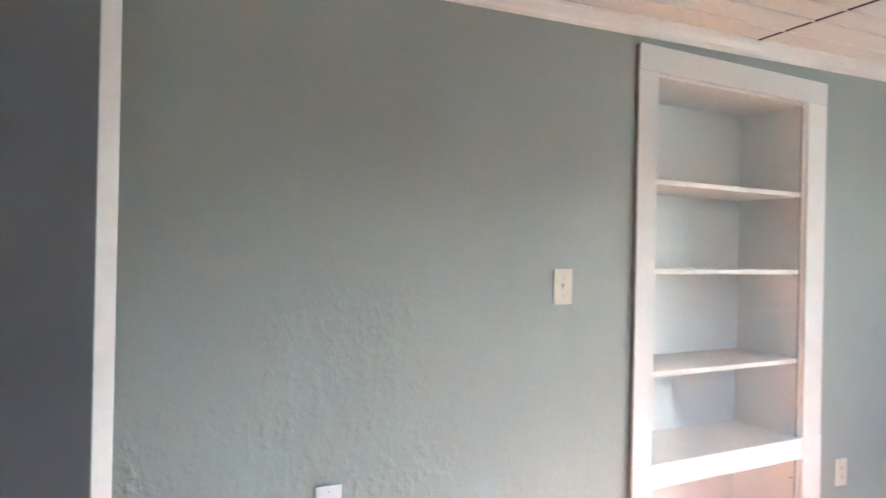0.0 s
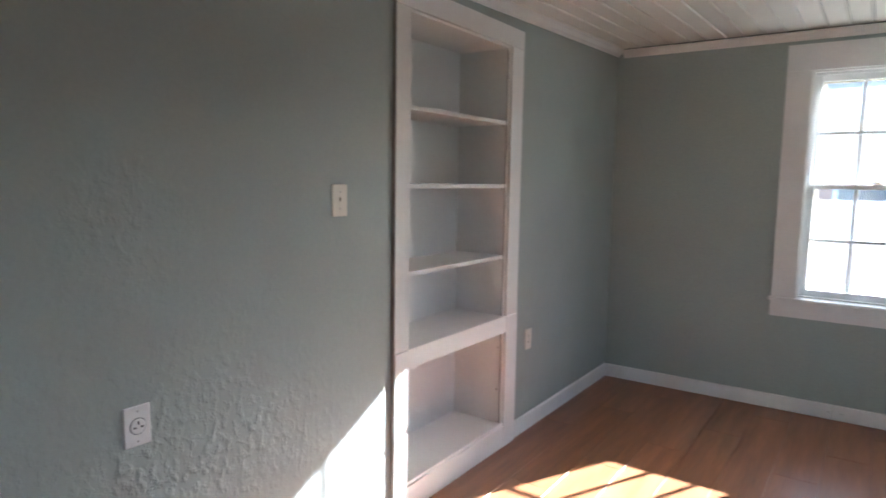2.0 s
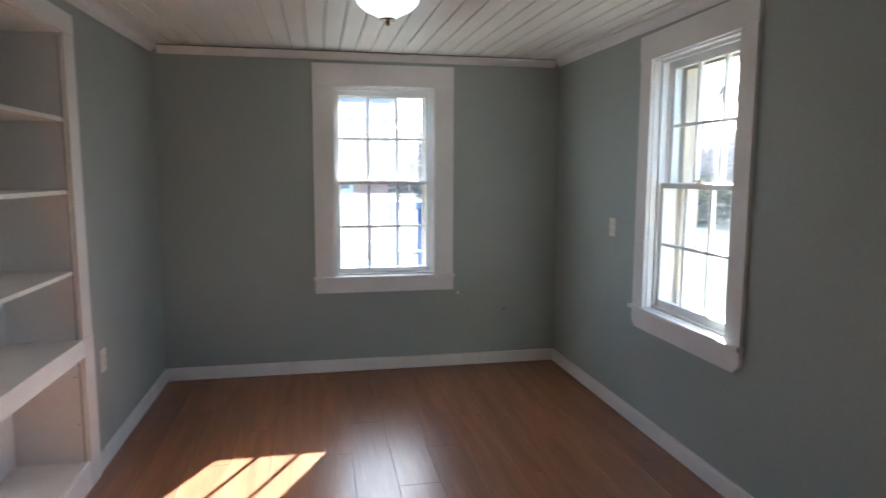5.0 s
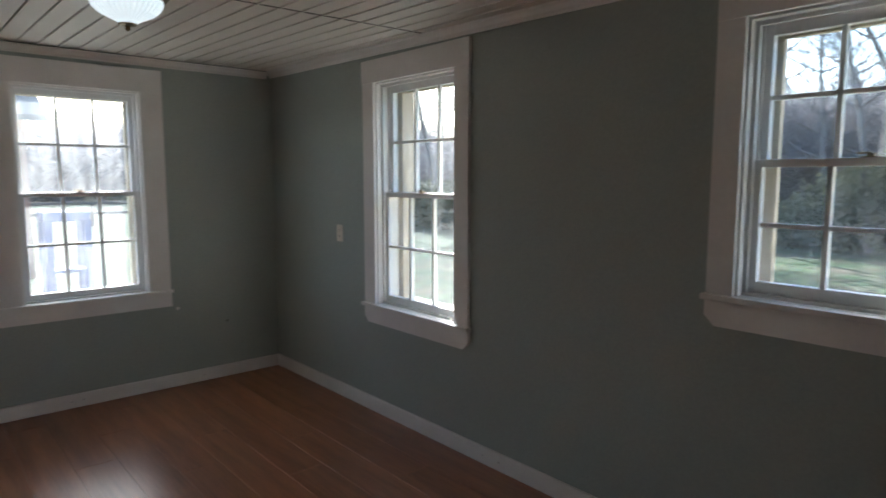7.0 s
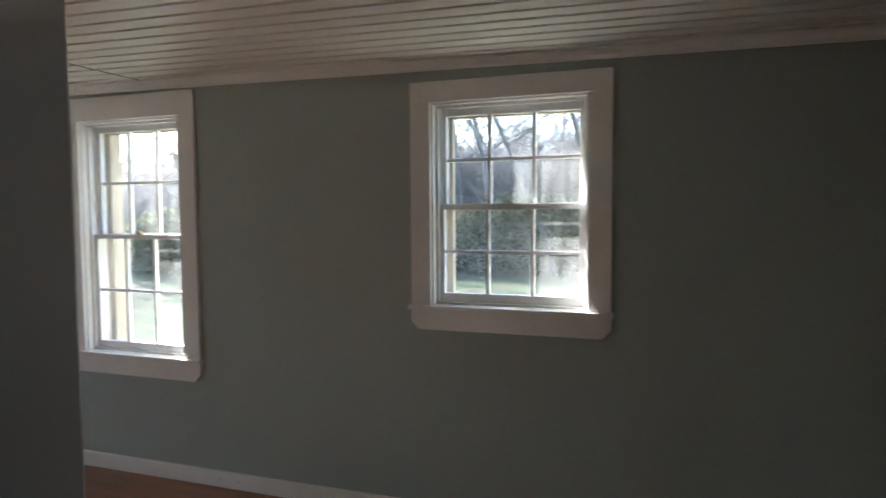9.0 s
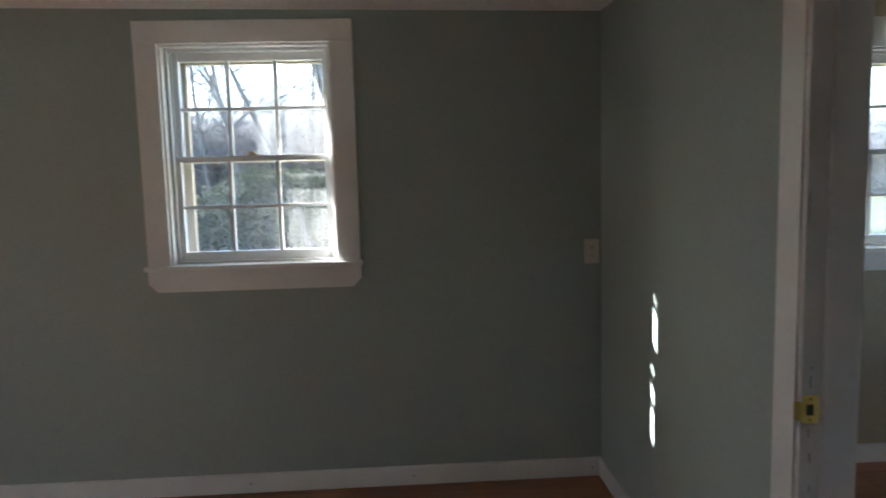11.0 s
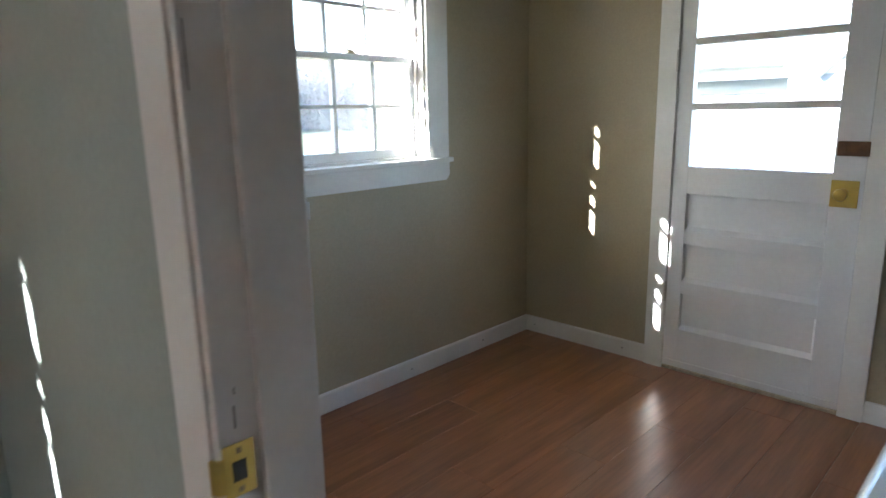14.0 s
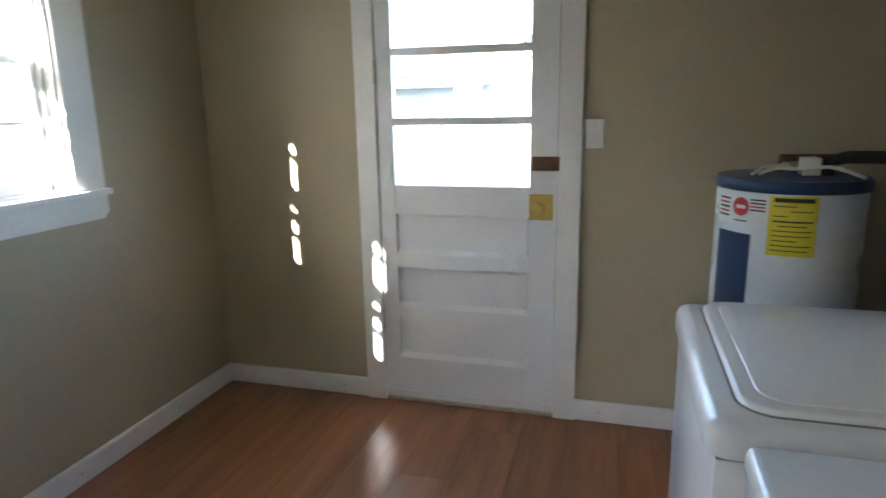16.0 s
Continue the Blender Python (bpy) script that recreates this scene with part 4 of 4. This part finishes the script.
lab = part("white_label", wrap(-62, -12, HT - 0.150, HT - 0.047, 0.0015), PAPER, wh, "white paper maker's label")
bm = lathe([(0.030, 0.0), (0.030, 0.0008)], steps=32)
t = FACE + radians(-34)
bmesh.ops.transform(bm, matrix=Matrix.Translation(((HR + 0.0018) * math.cos(t), (HR + 0.0018) * math.sin(t), HT - 0.088)) @ Euler((0, radians(90), t)).to_matrix().to_4x4(), verts=bm.verts)
part("red_disc", bm, RED, lab, "round red emblem")
part("emblem_bar", wrap(-38, -30, HT - 0.094, HT - 0.083, 0.0042), PAPER, lab)
for i in range(4):
    part("print_line", wrap(-26, -14, HT - 0.060 - 0.011 * i, HT - 0.065 - 0.011 * i, 0.0022), INK if i != 2 else RED, lab)
for i in range(5):
    part("print_line", wrap(-60, -46, HT - 0.064 - 0.014 * i, HT - 0.070 - 0.014 * i, 0.0022), RED if i in (1, 3) else INK, lab)
part("print_line", wrap(-40, -28, HT - 0.132, HT - 0.136, 0.0022), INK, lab)
yl = part("yellow_label", wrap(-11, 23, HT - 0.232, HT - 0.044, 0.0022), YELLOW, wh, "yellow energy label")
part("print_line", wrap(-8, 20, HT - 0.063, HT - 0.050, 0.003), INK, yl)
for i, (a0, a1) in enumerate(((-8, 8), (4, 20), (-8, 2), (-8, 20), (-4, 16), (-8, 20), (-8, 19), (-8, 10), (-8, 20), (-8, 18))):
    z = HT - 0.074 - 0.0155 * i
    part("print_line", wrap(a0, a1, z - (0.005 if i == 3 else 0.003), z, 0.003), INK, yl)
pan = part("access_panel", wrap(-57, -24, 0.40, HT - 0.175, 0.006), NAVY, wh, "navy access panel")
part("lower_panel", wrap(-57, -24, 0.14, 0.34, 0.006), NAVY, wh)
part("cold_pipe", tube([(0.02, 0.10, HT), (0.02, 0.10, HT + 0.045), (0.0, 0.16, HT + 0.06), (-0.04, 0.55, HT + 0.055), (-0.04, 1.14, HT + 0.055)], 0.021, 10), FOAM, wh, "dark wrapped pipe")
part("hot_pipe", tube([(-0.08, -0.02, HT), (-0.08, -0.02, HT + 0.05), (-0.10, 0.3, HT + 0.052), (-0.12, 1.14, HT + 0.050)], 0.013, 10), COPPER, wh, "dull copper pipe")
part("fitting", boxes((-0.02, 0.05, 0.02, 0.075, HT + 0.002, HT + 0.06), bevel=0.006), IVORY, wh)
part("fitting", boxes((-0.03, 0.03, 0.085, 0.13, HT + 0.002, HT + 0.05), bevel=0.006), COPPER, wh)
cable = []
for i in range(13):
    t = i / 12
    cable.append((0.10 - 0.02 * math.sin(5 * t), -0.12 + 0.30 * t, HT + 0.012 + 0.022 * math.sin(math.pi * t) + 0.006 * math.sin(11 * t)))
part("cable", tube(cable, 0.006, 8), IVORY, wh, "loose ivory cable")
part("cable", tube([(0.10, -0.14, HT + 0.012), (0.06, -0.10, HT + 0.03), (0.0, -0.02, HT + 0.036), (-0.06, 0.02, HT + 0.012)], 0.005, 8), IVORY, wh)

# added box filling an unidentified dark area beside the heater
dp = thing("metal_cabinet", "plain dark box added behind the water heater", "cabinet", -3.80, 2.20, 0)
part("body", boxes((-0.20, 0.20, -0.16, 0.30, 0.0, 1.06), bevel=0.004), FOAM, dp)
part("door", boxes((0.20, 0.212, -0.15, 0.29, 0.03, 1.03), bevel=0.003), FOAM, dp)

# ---- outdoors ----
GZ = -0.55
bm = bmesh.new()
bmesh.ops.create_grid(bm, x_segments=60, y_segments=60, size=400, matrix=Matrix.Translation((0, 0, GZ)))
structure("ground", bm, GRASS, "winter lawn with fallen leaves reaching the distance")
structure("foundation", boxes((W - TH + 0.01, E + TH - 0.01, S - TH + 0.01, 3.49, GZ - 0.1, -0.12)), BLOCK, "pale block foundation")

# unseen; the south eave's reach and height are set to cut the sun spots
structure("roof", boxes((W - TH - 0.3, E + TH + 0.02, S - TH - 0.05, 3.8, H + 0.152, H + 0.24), (W - TH - 0.3, E + TH + 0.02, S - TH - 0.41, S - TH - 0.05, H + 0.055, H + 0.155)), SHINGLE, "unseen low roof, its south eave added to trim the sun")

rnd = random.Random(7)


def bare_tree(x, y, height, lean, seed, twigs=4):
    """A leafless tree: a tapered trunk with limbs, branches and twigs."""
    r = random.Random(seed)
    t = thing("bare_tree", "leafless grey tree at the edge of the lawn", "tree", x, y, GZ, group="trees behind the lawn")
    trunk, crown = bmesh.new(), bmesh.new()
    pts = [Vector((0, 0, -0.05))]
    d = Vector((lean, r.uniform(-0.1, 0.1), 1)).normalized()
    for i in range(7):
        d = (d + Vector((r.uniform(-0.12, 0.12), r.uniform(-0.12, 0.12), 0.06))).normalized()
        pts.append(pts[-1] + d * height / 7)
    add_tube(trunk, pts, height * 0.0105, height * 0.003, 7)

    def branch(p, way, length, rad, level):
        q = [p]
        for _ in range(4):
            way = (way + Vector((r.uniform(-0.3, 0.3), r.uniform(-0.3, 0.3), r.uniform(-0.08, 0.22)))).normalized()
            q.append(q[-1] + way * length / 4)
        add_tube(crown, q, rad, rad * 0.4, 3 if level else 5)
        if level < twigs:
            for k in range(4 if level < 2 else 3):
                s = q[r.choice((1, 2, 3, 4))]
                w = (way + Vector((r.uniform(-1, 1), r.uniform(-1, 1), r.uniform(-0.3, 0.8)))).normalized()
                branch(s, w, length * r.uniform(0.46, 0.68), rad * 0.52, level + 1)

    for k in range(9):
        i = r.randint(2, 6)
        a = r.uniform(0, 2 * math.pi)
        branch(pts[i], Vector((math.cos(a), math.sin(a), r.uniform(0.2, 0.9))).normalized(), height * r.uniform(0.2, 0.38), height * 0.0036, 0)
    part("trunk", trunk, BARK, t)
    part("crown", crown, BARK, t, "crown of bare twigs")
    return t


first = [bare_tree(0, -300 - 8 * k, h, l, k + 3) for k, (h, l) in enumerate(((9.5, 0.1), (8, -0.2), (11, 0.25)))]
spots = [(-9, -20), (-5.5, -17), (-2.5, -21), (0.3, -18), (2.2, -22), (3.0, -24.5), (6.2, -20), (8.6, -18), (11.5, -24), (-13, -22), (13.5, -29), (5.2, -26), (-0.8, -27), (9.5, -30), (17, -34), (-6, -14), (-3.6, -18.5), (1.2, -20.5), (4.9, -19), (7.4, -23), (2.8, -18.6), (-1.2, -24), (10.2, -21), (-7.5, -23), (15, -15.5), (18, -19), (20.5, -16.5), (23, -21), (25, -17.5), (28, -24), (30, -19), (17, -23), (26, -14.5), (4.0, -23), (6.6, -27)]
for k, (x, y) in enumerate(spots):
    src = first[k % 3]
    if k < 3:
        src.matrix_basis = pose(x, y, GZ, 0, 0, 40 * k)
    else:
        copy_thing(src, pose(x, y, GZ, 0, 0, rnd.uniform(0, 360)))


def brush(name, label, x0, x1, y0, y1, count, top, size, mat, seed, slim=0.45):
    """A thicket: many small leaf clumps and stems, uneven along its top."""
    r = random.Random(seed)
    verts, faces = [], []
    for _ in range(count):
        x, y = r.uniform(x0, x1), r.uniform(y0, y1)
        h = top * (0.55 + 0.45 * noise.noise(Vector((x * 0.35, y * 0.2, seed)))) * r.random() ** 0.7
        c = Vector((x, y, GZ + h + 0.05))
        for _ in range(3):
            u = Vector((r.uniform(-1, 1), r.uniform(-1, 1), r.uniform(-1, 1))).normalized()
            v = u.orthogonal().normalized()
            s = size * r.uniform(0.5, 1.4)
            p = c + Vector((r.uniform(-1, 1), r.uniform(-1, 1), r.uniform(-1, 1))) * size * 1.5
            n = len(verts)
            verts += [p - u * s, p + v * s * slim, p + u * s, p - v * s * slim]
            faces.append((n, n + 1, n + 2, n + 3))
    me = bpy.data.meshes.new(name)
    me.from_pydata([tuple(v) for v in verts], [], faces)
    me.materials.append(mat)
    return tagged(new(name, me), label, "bushes", "", "stuff")


brush("undergrowth", "olive and brown winter undergrowth behind the lawn", -5.5, 13, -26, -18, 34000, 3.9, 0.10, LEAF, 2)
brush("undergrowth", "grey tangle of vines and twigs under the trees", -5.5, 13, -28, -20, 42000, 8.6, 0.42, TWIGS, 4, 0.028)
brush("undergrowth", "brown brush and saplings beyond the side lawn", 13, 34, -27, -15, 30000, 3.2, 0.13, LEAF, 6)
brush("undergrowth", "grey saplings and vines beyond the side lawn", 13, 36, -28, -17, 24000, 6.5, 0.45, TWIGS, 8, 0.03)
brush("undergrowth", "dry brown brush along the far lawn", 10, 40, -50, -34, 14000, 4.0, 0.25, LEAF, 5)
brush("far_woods", "grey winter woods in the distance", -70, 60, -90, -60, 30000, 13, 1.3, TWIGS, 9, 0.06)
brush("far_woods", "grey winter woods beyond the neighbouring house", 60, 110, -40, 50, 20000, 11, 1.3, TWIGS, 11, 0.06)


def gable_house(name, label, x0, x1, y0, y1, eave, ridge, mat, roof_mat, windows, face):
    """A plain house: walls, pitched roof with overhang, framed windows on the side that faces us."""
    h = thing(name, label, "house", (x0 + x1) / 2, (y0 + y1) / 2, GZ)
    cx, cy = (x0 + x1) / 2, (y0 + y1) / 2
    wx, wy = (x1 - x0) / 2, (y1 - y0) / 2
    part("wall", boxes((-wx, wx, -wy, wy, -0.05, eave - GZ)), mat, h)
    bm = bmesh.new()
    o, e, rz = 0.35, eave - GZ, ridge - GZ
    rows = []
    for y in (-wy - o, wy + o):
        rows.append([bm.verts.new(p) for p in ((-wx - o, y, e - 0.10), (0, y, rz), (wx + o, y, e - 0.10), (wx + o, y, e - 0.22), (0, y, rz - 0.14), (-wx - o, y, e - 0.22))])
    for i in range(6):
        bm.faces.new((rows[0][i], rows[0][(i + 1) % 6], rows[1][(i + 1) % 6], rows[1][i]))
    bm.faces.new(rows[0])
    bm.faces.new(rows[1])
    part("roof", bm, roof_mat, h)
    for y in (-wy, wy - 0.1):
        bm = bmesh.new()
        a = [bm.verts.new(p) for p in ((-wx, y, e - 0.02), (wx, y, e - 0.02), (0, y, rz - 0.2))]
        b = [bm.verts.new((v.co.x, v.co.y + 0.1, v.co.z)) for v in a]
        bm.faces.new(a)
        bm.faces.new(b)
        for i in range(3):
            bm.faces.new((a[i], a[(i + 1) % 3], b[(i + 1) % 3], b[i]))
        part("gable", bm, mat, h)
    s = -1 if face == "west" else 1
    fx = s * wx
    for y, z, w, hh in windows:
        win = part("window", boxes((fx - 0.01 if s > 0 else fx - 0.05, fx + 0.05 if s > 0 else fx + 0.01, y - cy - w / 2, y - cy + w / 2, z - GZ, z - GZ + hh)), SIDING, h)
        for k in (0, 1):
            part("pane", boxes((fx + s * 0.05, fx + s * 0.056, y - cy - w / 2 + 0.08, y - cy + w / 2 - 0.08, z - GZ + 0.08 + k * (hh / 2 - 0.03), z - GZ + hh / 2 - 0.05 + k * (hh / 2 - 0.03))), DARKPANE, win)
    return h


gable_house("brick_house", "red-brown brick house with white windows next door", 15.0, 23.0, -0.7, 10.5, 2.9, 5.0, BRICK, SHINGLE, [(0.7, 0.35, 1.1, 1.5), (3.4, 0.35, 1.1, 1.5), (6.6, 0.35, 1.1, 1.5)], "west")
# made-up frame of posts and top for an unidentified blue shape
tp = thing("garden_swing", "blue frame on the lawn next door, made up for an unclear blue shape", "garden swing", 12.6, -0.85, GZ)
part("canopy", boxes((-0.35, 0.35, -0.36, 0.36, 1.33, 1.50), bevel=0.02), BLUE, tp)
for dx in (-0.3, 0.3):
    for dy in (-0.31, 0.29):
        part("post", boxes((dx - 0.04, dx + 0.04, dy - 0.06, dy + 0.06, 0, 1.34), bevel=0.005), BLUE, tp)
part("seat", boxes((-0.2, 0.2, -0.28, 0.26, 0.40, 0.46), bevel=0.01), BLUE, tp)
fence = thing("rail_fence", "weathered wooden rail fence across the lawn", "fence", 30, -6, GZ)
for i in range(9):
    part("post", boxes((-0.06, 0.06, -12.06 + 2.6 * i, -11.94 + 2.6 * i, -0.05, 1.1)), BARK, fence)
for z in (0.5, 0.95):
    part("rail", boxes((-0.03, 0.03, -12, 8.8, z, z + 0.12)), BARK, fence)

# outbuilding behind the back door
ob = thing("garage", "pale painted garage with a shingle roof behind the house", "garage", -8.4, -2.2, GZ)
EZ = 1.62 - GZ
for k in range(11):
    part("block_course", boxes((-3.0, 0.0, -2.6, 1.48, k * 0.2, k * 0.2 + 0.194)), BLOCK, ob)
part("fascia", boxes((-0.02, 0.30, -2.7, 1.42, EZ - 0.02, EZ + 0.14), bevel=0.004), SIDING, ob)
part("gutter", boxes((0.30, 0.36, -2.7, 1.42, EZ + 0.09, EZ + 0.15), bevel=0.008), SIDING, ob)
for k in range(16):
    x, z = 0.34 - 0.19 * k, EZ + 0.15 + 0.105 * k
    bm = bmesh.new()
    box(bm, -0.115, 0.115, -2.75, 1.75, -0.006, 0.006)
    bmesh.ops.transform(bm, matrix=Matrix.Translation((x, 0, z)) @ Euler((0, radians(26), 0)).to_matrix().to_4x4(), verts=bm.verts)
    part("shingle_course", bm, SHINGLE, ob)
wing = thing("garage_wing", "white sided gable end of the garage", "garage", -8.0, 0.6, GZ)
part("wall", boxes((-3.0, 0.0, -1.30, 3.6, 0.0, 2.16)), BLOCK, wing)
for k in range(12):
    z = 2.16 + 0.13 * k
    half = max(0.1, 1.72 - 0.135 * k)
    part("siding_board", boxes((-0.10, 0.012 if k % 2 else 0.02, 0.75 - half, 0.75 + half, z, z + 0.124), bevel=0.004), SIDING, wing)
for s in (-1, 1):
    bm = bmesh.new()
    box(bm, -0.12, 0.10, -1.25, 1.25, -0.06, 0.06)
    bmesh.ops.transform(bm, matrix=Matrix.Translation((0, 0.75 + s * 0.92, 3.03)) @ Euler((radians(-s * 44), 0, 0)).to_matrix().to_4x4(), verts=bm.verts)
    part("rake_board", bm, SIDING, wing)

# ---- laminate planks ----
PWID = 0.207
rnd = random.Random(21)
shared = {}


def plank(parent, x0, x1, y0, y1):
    key = (round(x1 - x0, 3), round(y1 - y0, 3))
    if key not in shared:
        g = 0.0006
        bm = boxes((g - key[0] / 2, key[0] / 2 - g, g - key[1] / 2, key[1] / 2 - g, -0.008, 0.0))
        top = [e for e in bm.edges if all(v.co.z > -0.001 for v in e.verts)]
        bmesh.ops.bevel(bm, geom=top, offset=0.0010, segments=1, affect="EDGES")
        bmesh.ops.recalc_face_normals(bm, faces=bm.faces)
        me = bpy.data.meshes.new("plank")
        bm.to_mesh(me)
        bm.free()
        me.materials.append(FLOOR)
        shared[key] = me
    o = new("plank", shared[key])
    o.location = ((x0 + x1) / 2, (y0 + y1) / 2, 0)
    o.parent = parent


for x0, x1, y0, y1, off in ((PW + 0.055, E, S, N + 0.12, 0.165), (W - 0.07, PW + 0.055, S, NB, 0.1)):
    lot = tagged(new("floor_boards"), "cherry-coloured laminate planks with a satin sheen", "", "", "structure")
    y, row = y0 - off, 0
    while y < y1 - 0.01:
        ya, yb = max(y, y0), min(y + PWID, y1)
        x = x0 - (0.52 + 0.41 * row) % 1.22
        while x < x1 - 0.01:
            xa, xb = max(x, x0), min(x + 1.22, x1)
            if xb - xa > 0.02 and yb - ya > 0.01:
                plank(lot, xa, xb, ya, yb)
            x += 1.22
        y += PWID
        row += 1
hallboards = tagged(new("floor_boards"), "laminate planks of the hall", "", "", "structure")
for i in range(6):
    plank(hallboards, P + 0.06, 0.5, N + 0.12 + 0.207 * i, N + 0.12 + 0.207 * (i + 1))
